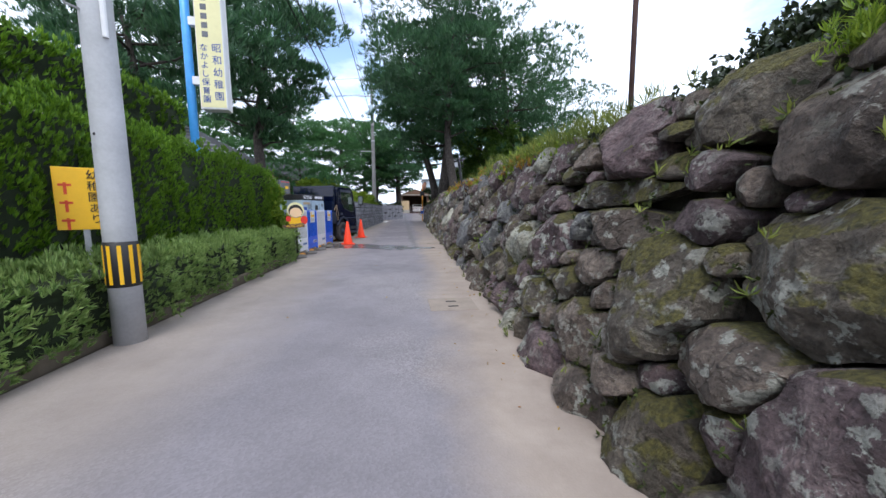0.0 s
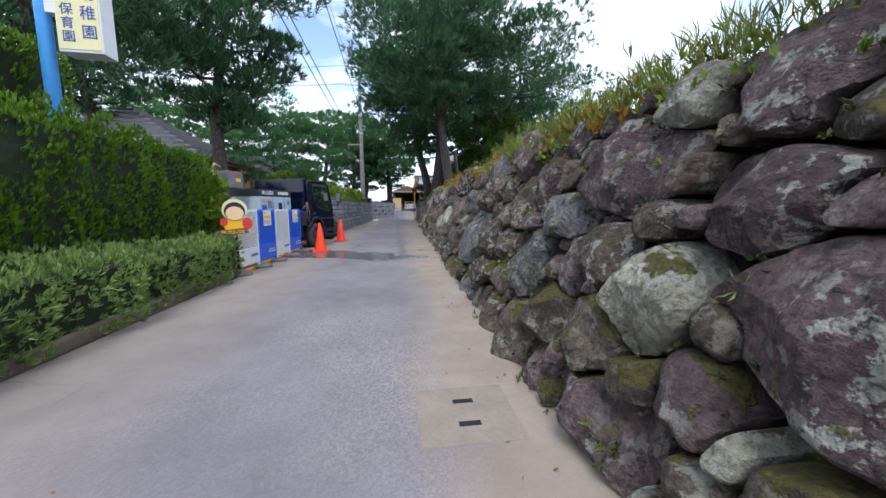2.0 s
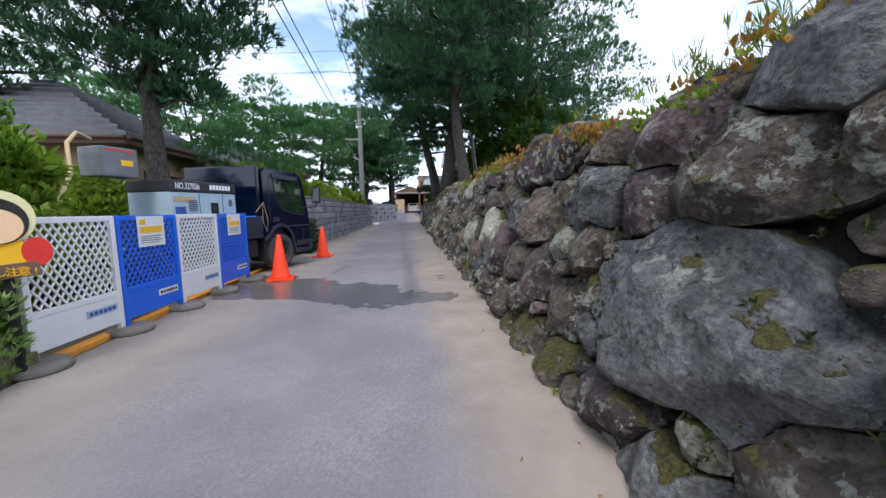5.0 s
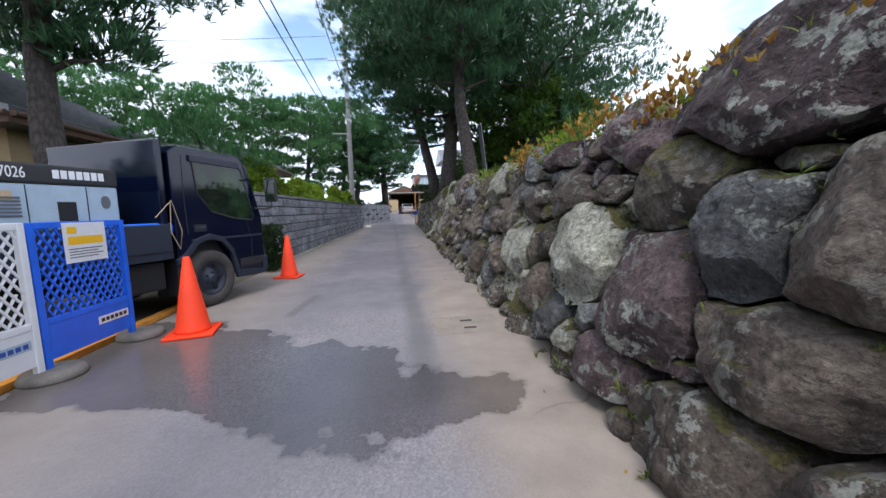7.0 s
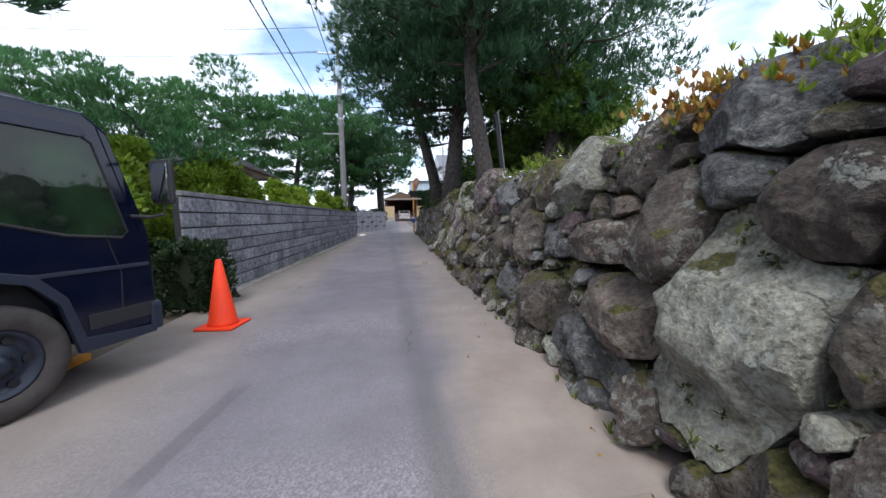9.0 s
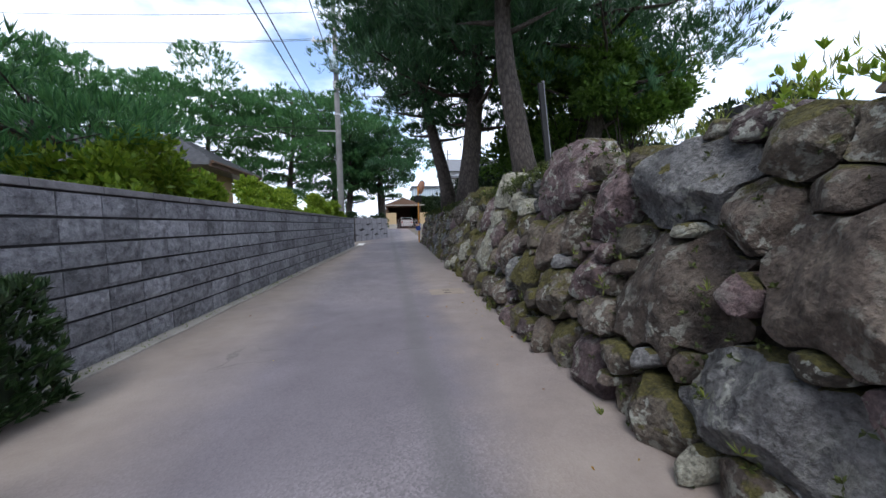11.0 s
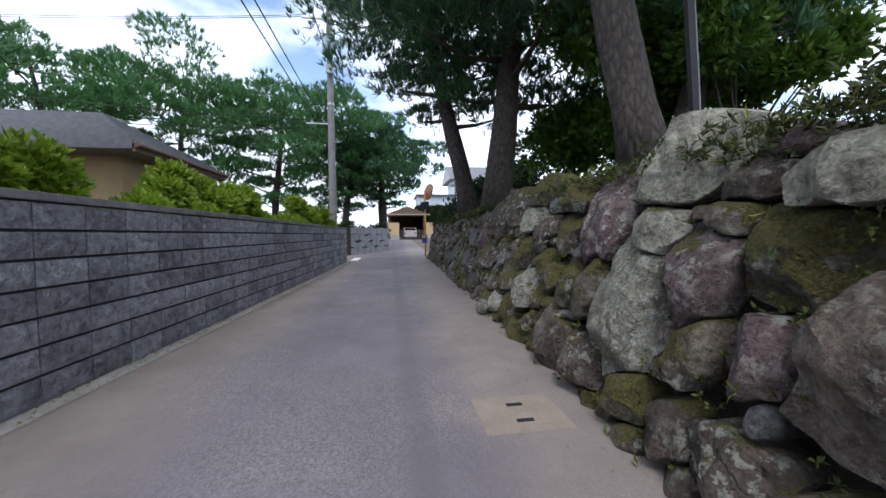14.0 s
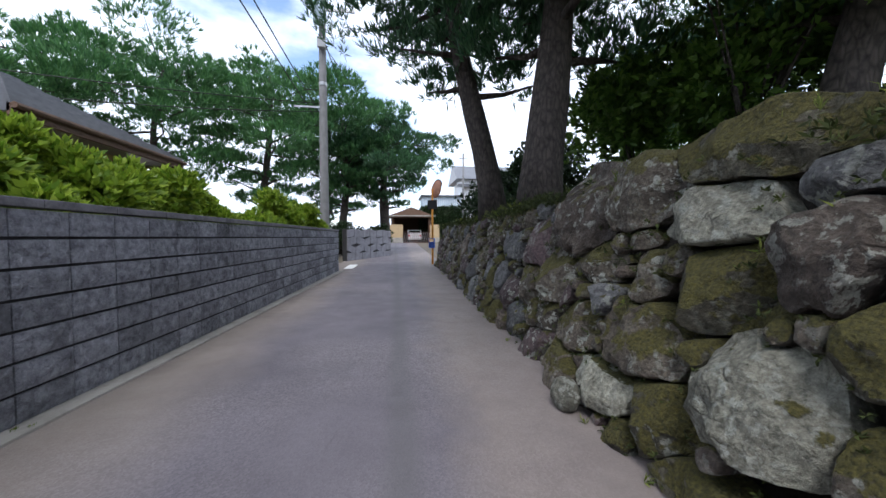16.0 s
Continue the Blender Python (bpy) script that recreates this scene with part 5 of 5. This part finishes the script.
part("board", box(-0.02, 0.10, -0.02, 0.02, -0.04, 2.1, 0.004), M_DARK, bd).matrix_local = pose(0, 0, 0, 0, -8, 0)
part("edge_strip", box(0.10, 0.125, -0.025, 0.025, -0.04, 2.15, 0.004), M_SLATE, bd).matrix_local = pose(0, 0, 0, 0, -8, 0)
sb = thing("stone_lamp", 2.9, 14.75, 1.6, 0, "small dark box lamp on the bank", "lamp")
part("housing", box(-0.11, 0.11, -0.1, 0.1, 0.24, 0.34, 0.01), M_DARK, sb)
part("stem", box(-0.03, 0.03, -0.03, 0.03, -0.05, 0.24), M_DARK, sb)

# ---- dry stone wall ----
sw = thing("stone_wall", 0, 0, 0, 0, "rough dry stone wall of mossy, lichened boulders", "wall", kind="structure")
ICO = {}
bm_ = bmesh.new()
bmesh.ops.create_icosphere(bm_, subdivisions=3, radius=1)
ICO[3] = (np.array([v.co[:] for v in bm_.verts]), [tuple(v.index for v in f.verts) for f in bm_.faces])
bm_.free()
PLACED = []  # y, z, half width, half height, kind, rounds, tilt, proud


def hero(y, z, w, h, kind):
    PLACED.append((y, z, w * 0.53, h * 0.53, kind, 1, 0.0, 0.025))


hero(1.23, 1.18, 0.23, 0.17, 3)
hero(1.29, 0.65, 0.51, 0.54, 4)
hero(1.35, 0.27, 0.29, 0.17, 0)
hero(1.74, 0.35, 0.55, 0.27, 0)
hero(1.77, 0.92, 0.76, 0.21, 0)
hero(1.86, 1.41, 0.51, 0.42, 3)
hero(1.97, 1.12, 1.03, 0.15, 4)
hero(2.03, 0.56, 0.24, 0.20, 4)
hero(2.09, 0.91, 0.17, 0.18, 1)
hero(2.36, 1.39, 0.27, 0.19, 0)
hero(2.40, 0.38, 0.43, 0.27, 4)
hero(2.46, 0.80, 0.64, 0.42, 3)
hero(3.13, 0.70, 0.33, 0.43, 2)
hero(3.16, 1.18, 0.12, 0.16, 0)
hero(3.24, 1.00, 0.22, 0.18, 0)
hero(3.30, 1.48, 0.26, 0.25, 2)
hero(3.43, 0.47, 0.40, 0.31, 4)
hero(3.48, 0.84, 0.37, 0.27, 0)
hero(3.65, 1.26, 0.85, 0.46, 3)
hero(3.96, 0.42, 0.58, 0.35, 4)
hero(4.10, 1.01, 0.71, 0.28, 1)
hero(4.70, 0.74, 0.09, 0.21, 3)
hero(4.91, 0.45, 0.49, 0.23, 4)
hero(4.97, 1.06, 0.45, 0.39, 0)
hero(5.03, 0.72, 0.50, 0.28, 0)
hero(5.24, 1.52, 0.63, 0.48, 3)
hero(5.32, 0.98, 0.49, 0.21, 0)
hero(5.38, 0.41, 0.33, 0.21, 4)
hero(5.59, 0.74, 0.47, 0.45, 0)
hero(5.81, 0.36, 0.54, 0.34, 0)
hero(5.91, 1.28, 0.38, 0.31, 0)
hero(6.16, 1.51, 0.67, 0.40, 1)
hero(6.39, 1.21, 0.71, 0.41, 0)
hero(6.48, 0.67, 1.13, 0.66, 1)
hero(7.82, 1.21, 0.08, 0.21, 4)
hero(7.85, 0.58, 0.43, 0.47, 3)
hero(8.11, 1.53, 0.53, 0.42, 3)
hero(8.13, 0.31, 0.32, 0.29, 0)
hero(8.16, 1.00, 0.80, 0.47, 0)
hero(8.40, 0.58, 0.63, 0.33, 0)
hero(8.61, 0.20, 0.67, 0.36, 0)
hero(8.65, 0.95, 0.41, 0.47, 1)
hero(8.71, 1.51, 0.83, 0.51, 3)
hero(9.01, 1.18, 0.46, 0.46, 4)
hero(9.03, 0.64, 0.60, 0.60, 3)
hero(9.26, 0.24, 0.49, 0.30, 3)
hero(9.45, 0.42, 0.21, 0.17, 1)
hero(9.58, 1.18, 0.31, 0.16, 0)
hero(9.60, 0.25, 0.18, 0.19, 2)
hero(9.63, 1.53, 0.27, 0.34, 3)
hero(9.75, 0.76, 0.82, 0.66, 2)
hero(9.94, 0.27, 0.39, 0.32, 1)
hero(10.11, 1.16, 0.49, 0.34, 0)
hero(10.27, 0.44, 0.45, 0.35, 0)
hero(10.34, 1.49, 0.78, 0.21, 3)
hero(10.51, 0.74, 0.12, 0.31, 4)
hero(10.69, 1.37, 0.20, 0.12, 4)
hero(10.71, 1.11, 0.34, 0.40, 0)
hero(10.89, 0.65, 0.62, 0.91, 2)
hero(11.02, 1.51, 0.59, 0.39, 1)
hero(11.05, 1.23, 0.34, 0.26, 1)
hero(11.22, 0.16, 0.27, 0.31, 0)
hero(11.34, 1.03, 0.50, 0.51, 0)
hero(11.49, 0.54, 0.79, 0.42, 0)
hero(11.76, 0.29, 0.88, 0.35, 1)
hero(11.89, 0.92, 0.70, 0.29, 0)
hero(12.57, 0.38, 0.95, 0.45, 0)
hero(15.12, 1.08, 0.13, 0.50, 0)
hero(15.16, 0.50, 0.42, 0.39, 4)
hero(15.18, 0.77, 0.21, 0.16, 1)
hero(15.45, 0.11, 0.30, 0.20, 3)
hero(15.46, 0.94, 0.34, 0.48, 0)
hero(15.53, 0.38, 0.27, 0.17, 4)
hero(15.63, 1.50, 1.01, 0.66, 3)
hero(15.72, 0.15, 0.29, 0.29, 4)
hero(15.85, 0.54, 0.59, 0.46, 5)
hero(16.23, 0.53, 0.18, 0.40, 1)
hero(16.26, 1.06, 0.20, 0.28, 4)
hero(16.44, 1.28, 0.32, 0.21, 2)
hero(16.55, 0.26, 0.49, 0.29, 0)
hero(16.61, 0.73, 0.46, 0.59, 0)
hero(16.84, 1.39, 0.46, 0.27, 2)
hero(16.99, 0.24, 0.41, 0.26, 0)
hero(17.31, 0.58, 0.24, 0.30, 4)
hero(17.43, 0.94, 0.35, 0.47, 3)
hero(17.68, 0.23, 0.39, 0.23, 5)
hero(17.76, 1.61, 0.78, 0.49, 2)
hero(17.80, 1.17, 0.44, 0.32, 2)
hero(17.84, 0.67, 0.63, 0.86, 2)
hero(18.17, 0.25, 0.40, 0.35, 0)
hero(18.36, 0.75, 0.32, 0.47, 4)
hero(18.68, 0.74, 0.29, 0.45, 5)
hero(19.02, 0.73, 0.32, 0.27, 4)
hero(19.04, 1.52, 0.71, 0.31, 5)
hero(19.54, 1.15, 0.38, 0.42, 0)
hero(19.61, 0.10, 0.72, 0.20, 5)
hero(19.62, 0.54, 0.59, 0.45, 2)
hero(20.03, 1.69, 0.95, 0.38, 5)
hero(20.10, 1.33, 0.62, 0.36, 2)
hero(20.37, 0.59, 0.70, 0.40, 4)
hero(20.60, 0.23, 0.66, 0.25, 2)
hero(20.82, 1.55, 0.93, 0.60, 4)
hero(21.44, 1.46, 0.81, 0.76, 0)
fill = np.random.default_rng(5)
KINDS = (0, 0, 0, 0, 1, 3, 3, 3, 4, 4, 2)
TABLE = [np.array(PLACED)]


def free_size(y, z, w, h):
    """How far a stone of this shape may grow here, as a factor of its size."""
    if len(PLACED) > len(TABLE[0]):
        TABLE[0] = np.concatenate([TABLE[0], np.array(PLACED[len(TABLE[0]):])])
    p = TABLE[0]
    q = (np.abs(p[:, 0] - y) / (p[:, 2] + w)) ** 2.6 + (np.abs(p[:, 1] - z) / (p[:, 3] + h)) ** 2.6
    return min(1.0, float(q.min()) ** (1 / 2.6))


for size, tries in ((0.5, 1500), (0.36, 3500), (0.26, 9000), (0.18, 9000), (0.12, 7000)):
    for k in range(tries):
        y, z = fill.uniform(-3.5, 33.0), fill.uniform(0.03, 1.56)
        w, h = size * fill.uniform(0.46, 0.85), size * fill.uniform(0.38, 0.66)
        if z + h > 1.66 or len(PLACED) > 1000:
            continue
        if free_size(y, z, w, h) > 0.86:
            # below y 2.2 darker, mossier kinds put the wall's shade into stone colour
            # past y 16.5 the moss is real, and its dark tone also paints tree shade
            kind = int(fill.choice((0, 4, 4, 3, 0) if y < 2.2 else (0, 1, 3, 4, 4, 5) if y > 16.5 else KINDS))
            PLACED.append((y, z, w, h, kind, 0, fill.uniform(-0.4, 0.4), fill.uniform(-0.07, 0.02)))
STONES = np.array(PLACED)


cut_r = np.random.default_rng(77)
CUT_A = np.arange(7) * 2 * math.pi / 7 + cut_r.uniform(0, 0.9, (len(STONES), 1)) + cut_r.uniform(-0.3, 0.3, (len(STONES), 7))
CUT_O = cut_r.uniform(0.8, 1.06, (len(STONES), 7))


def near_measure(pts, pick):
    """Distance of points of the wall face from stones, each a rough polygon, in units of its size."""
    c, ca, co = STONES[pick], CUT_A[pick], CUT_O[pick]
    d = (pts[:, None, :] - c[None, :, :2]) / c[None, :, 2:4]
    q = (d[:, :, 0, None] * np.cos(ca)[None] + d[:, :, 1, None] * np.sin(ca)[None]) / co[None]
    return (np.maximum(q, 1e-4) ** 12).sum(2) ** (1 / 12)


def fitted_stone(k):
    """One stone, grown on the wall face until it meets its neighbours, with a broken, faceted front."""
    r = np.random.default_rng(1000 + k)
    y0, z0, w, h, kind, big, tilt, proud = STONES[k]
    close = (np.abs(STONES[:, 0] - y0) < STONES[:, 2] + 2 * w + 0.1) & (np.abs(STONES[:, 1] - z0) < STONES[:, 3] + 2 * h + 0.1)
    close[k] = False
    others = np.flatnonzero(close)
    far = y0 > 24 or y0 < 0.3
    sides = 28 if far else (72 if big or w > 0.2 else 44)
    rings = 6 if far else (22 if big or w > 0.2 else 12)
    ang = np.arange(sides) * 2 * math.pi / sides
    way = np.stack([np.cos(ang) * w, np.sin(ang) * h], 1)
    # corners: the free outline is a rough polygon
    corner = np.sort(r.uniform(0, 2 * math.pi, 6))
    chip = 1 - 0.10 * np.abs(np.sin((ang[:, None] - corner[None, :]) * 1.5)).min(1)
    own = 1 / near_measure(np.array((y0, z0)) + way, np.array([k]))[:, 0]
    limit = (1.16 if big else 1.3) * own * chip
    steps = np.linspace(0.15, 1.4, 42)
    pts = np.array((y0, z0)) + way[:, None, :] * steps[None, :, None]
    flat_pts = pts.reshape(-1, 2)
    wob = np.array([(noise.noise(Vector((p[0] * 4.5, p[1] * 4.5, 3))), noise.noise(Vector((p[0] * 4.5, p[1] * 4.5, 8)))) for p in flat_pts])
    warped = flat_pts + 0.02 * wob
    mine = near_measure(warped, np.array([k]))[:, 0]
    theirs = near_measure(warped, others).min(1) if len(others) else np.full(len(mine), 9.0)
    out = ((theirs < mine) | (flat_pts[:, 1] < -0.03)).reshape(sides, -1)
    first = np.where(out.any(1), out.argmax(1), len(steps) - 1)
    reach = np.minimum(steps[first], limit)
    if not big:
        reach = np.minimum(reach, 0.5 * reach + 0.25 * (np.roll(reach, 1) + np.roll(reach, -1)) + 0.03)
    size = min(w, h)
    reach = np.maximum(reach - r.uniform(0.006, 0.014) / np.linalg.norm(way, axis=1), 0.12)
    rim = way * reach[:, None]
    # the front: a blunt bulge cut by a few planes
    s = np.concatenate([np.linspace(0, 0.82, rings - 5), (0.89, 0.94, 0.975, 1.0, 1.0)])
    g = s[:, None, None] * rim[None]
    bulge = min(0.13, 0.06 + 0.25 * size)
    top = bulge * (1 - np.clip(s, 0, 1) ** 11.0) ** 0.8
    front = np.repeat(top[:, None], sides, 1)
    lean = r.normal(0, 0.16, 2)
    front = front + (g[:, :, 0] * lean[0] + g[:, :, 1] * lean[1]) * (1 - s[:, None] ** 4)
    for _ in range(8 if size > 0.07 else 4):
        a = r.uniform(0, 2 * math.pi)
        steep = r.uniform(0.25, 1.1)
        at = r.uniform(0.2, 0.85) * size
        cutp = bulge * r.uniform(0.9, 1.02) - steep * (g[:, :, 0] * math.cos(a) + g[:, :, 1] * math.sin(a) - at)
        front = np.minimum(front, np.maximum(cutp, -0.02))
    sh = Vector(r.uniform(-50, 50, 3))
    flat_g = g.reshape(-1, 2)
    rough = np.array([noise.fractal(Vector((p[0] * 5, p[1] * 5, 0)) + sh, 1.0, 2.1, 5) for p in flat_g]).reshape(front.shape)
    ridge = np.array([abs(noise.noise(Vector((p[0] * 11, p[1] * 7, 4)) + sh)) for p in flat_g]).reshape(front.shape)
    front = front + (0.03 * rough - 0.022 * ridge) * min(1, size / 0.12)
    front[0] = front[0].mean()
    front[-1] = -0.24
    yy_, zz_ = y0 + g[:, :, 0], z0 + g[:, :, 1]
    lean_b = batter(y0)
    x0 = face_x(y0, z0)
    verts = np.stack([lean_b * g[:, :, 1] + 0.075 - proud - front, g[:, :, 0], g[:, :, 1]], 2)
    faces = []
    n = sides
    vl = [tuple(verts[0, 0])] + [tuple(v) for v in verts[1:].reshape(-1, 3)]
    for j in range(n):
        faces.append((0, 1 + (j + 1) % n, 1 + j))
    for i in range(len(s) - 2):
        a, b = 1 + i * n, 1 + (i + 1) * n
        for j in range(n):
            faces.append((a + j, a + (j + 1) % n, b + (j + 1) % n, b + j))
    ob = raw("stone", vl, faces, STONE[int(kind)], sw, smooth=True)
    if not far:
        ob.data.set_sharp_from_angle(angle=radians(24))
    ob.location = (x0, y0, z0)


for k in range(len(STONES)):
    fitted_stone(k)


def rock(name, centre, w, h, depth, kind, seed, parent):
    """A loose worn stone."""
    r = np.random.default_rng(seed)
    d, faces = ICO[3]
    sh = Vector(r.uniform(-50, 50, 3))
    amp = np.array([noise.fractal(Vector(q) * 1.4 + sh, 1.0, 2.1, 3) for q in d])
    p = d * (1 + 0.12 * amp)[:, None] * np.array((depth / 2, w / 2, h / 2))
    ob = raw(name, p.tolist(), faces, STONE[kind], parent, smooth=True)
    ob.location = centre


# loose stones at the foot of the wall
PB = thing("foot_stones", 0, 0, 0, 0, "loose stones lying at the wall foot", "stones")
rock("loose_stone", (wall_x(20.9) - 0.04, 20.75, 0.1), 0.26, 0.24, 0.2, 2, 901, PB)


# ---- plants on the wall ----
def crest(y0, y1, n, dx0, dx1, z0, z1):
    y = rng.uniform(y0, y1, n)
    x = np.array([face_x(v, 1.5) for v in y]) - 0.3 + rng.uniform(dx0, dx1, n)
    return np.stack([x, y, rng.uniform(z0, z1, n)], 1)


def grass(name, p, ln, wd, mat, label, blades=9, up=1.4, spread=0.5):
    way = np.tile(np.array((-0.25, 0.0, up)), (len(p), 1)) + rng.normal(0, 0.3, (len(p), 3))
    return tagged(leaves(name, p, way, ln, wd, mat, None, "", 0.35, blades, spread), label, name.replace("_", " "), kind="stuff")


def clustered(y0, y1, n, groups, dx, z, wid=0.35):
    c = rng.uniform(y0, y1, groups)
    k = rng.integers(0, groups, n)
    y = c[k] + rng.normal(0, wid, n)
    zz = z + rng.uniform(-0.06, 0.1, groups)[k] + rng.normal(0, 0.05, n)
    x = np.array([face_x(v, z) for v in y]) - 0.2 * z + dx + 0.08 + rng.normal(0, 0.08, n)
    return np.stack([x, y, zz], 1)


grass("crest_grass", clustered(2.2, 6.5, 800, 14, 0.36, 1.6), 0.11, 0.006, M_GRASS, "long yellow-green grass on the wall crest")
grass("crest_grass", clustered(6.5, 33, 1100, 40, 0.42, 1.6), 0.08, 0.006, M_GRASS, "short grass along the wall crest")
grass("crest_leaves", clustered(2.5, 12, 800, 20, 0.32, 1.58, 0.2), 0.05, 0.022, M_DRY, "orange and yellow turning weeds on the wall", 4)
grass("crest_weeds", clustered(2.5, 14, 750, 18, 0.34, 1.56, 0.22), 0.045, 0.018, M_BUSH, "leafy green weeds on the wall crest", 5)
grass("turf_grass", crest(-3, 33, 2600, 0.7, 2.6, 1.55, 1.64), 0.08, 0.006, M_GRASS, "rough turf on the bank", 7)
grass("hanging_ivy", clustered(-0.5, 2.5, 6500, 14, 0.5, 1.46, 0.3), 0.035, 0.022, M_IVY, "dark ivy mat hanging over the wall", 4, 0.1, 0.9)
grass("hanging_ivy", clustered(0.2, 1.7, 6000, 16, 0.68, 1.72, 0.22), 0.04, 0.024, M_IVY, "dark ivy heaped on the wall crest", 4, 0.3, 0.9)
grass("green_fern", clustered(0.8, 1.0, 260, 3, 0.4, 1.5, 0.05), 0.045, 0.006, M_BUSH, "bright green fern tuft in the wall", 8)


def on_face(y0, y1, z1, n, out):
    y, z = rng.uniform(y0, y1, n), rng.uniform(0.0, z1, n)
    return np.stack([np.array([face_x(v, q) for v, q in zip(y, z)]) + out, y, z], 1)


grass("wall_weeds", on_face(0.5, 24, 1.4, 160, 0.02), 0.06, 0.007, M_GRASS, "small weeds in the wall joints", 9, 0.9, 0.8)
grass("joint_moss", on_face(-2, 32, 1.5, 2600, 0.05), 0.03, 0.012, M_MOSSY, "moss in the wall joints", 7, 0.5, 1.2)
grass("moss_mat", clustered(14.5, 33, 2400, 22, 0.34, 1.56, 0.5), 0.05, 0.012, M_MOSSY, "thick moss mat on the wall crest", 8, 0.6, 1.0)
grass("broad_weed", clustered(4.3, 4.6, 14, 3, -0.02, 0.62, 0.04), 0.035, 0.018, M_BUSH, "broad green leaves growing from the wall", 3, 0.4, 0.8)
grass("foot_weeds", on_face(0.5, 30, 0.01, 40, 0.0), 0.07, 0.01, M_GRASS, "small weeds at the wall foot", 8)
yy = rng.uniform(14.6, 21, 260)
grass("foot_moss", np.stack([np.interp(yy, [14.6, 31.2], [-2.2, -1.52]) + rng.uniform(-0.03, 0.1, 260), yy, np.full(260, 0.0)], 1), 0.03, 0.006, M_GRASS, "thin moss and grass along the block wall foot", 8)
lf = np.stack([rng.uniform(-2, 1.3, 120), rng.uniform(0.5, 20, 120), np.full(120, 0.004)], 1)
lf[:90, 0] = np.array([wall_x(v) for v in lf[:90, 1]]) - np.abs(rng.normal(0, 0.25, 90))
tagged(leaves("fallen_leaves", lf, np.concatenate([rng.normal(0, 1, (120, 2)), np.full((120, 1), 0.12)], 1), 0.026, 0.016, M_DRY), "dry fallen leaves on the lane", "fallen leaves", kind="stuff")
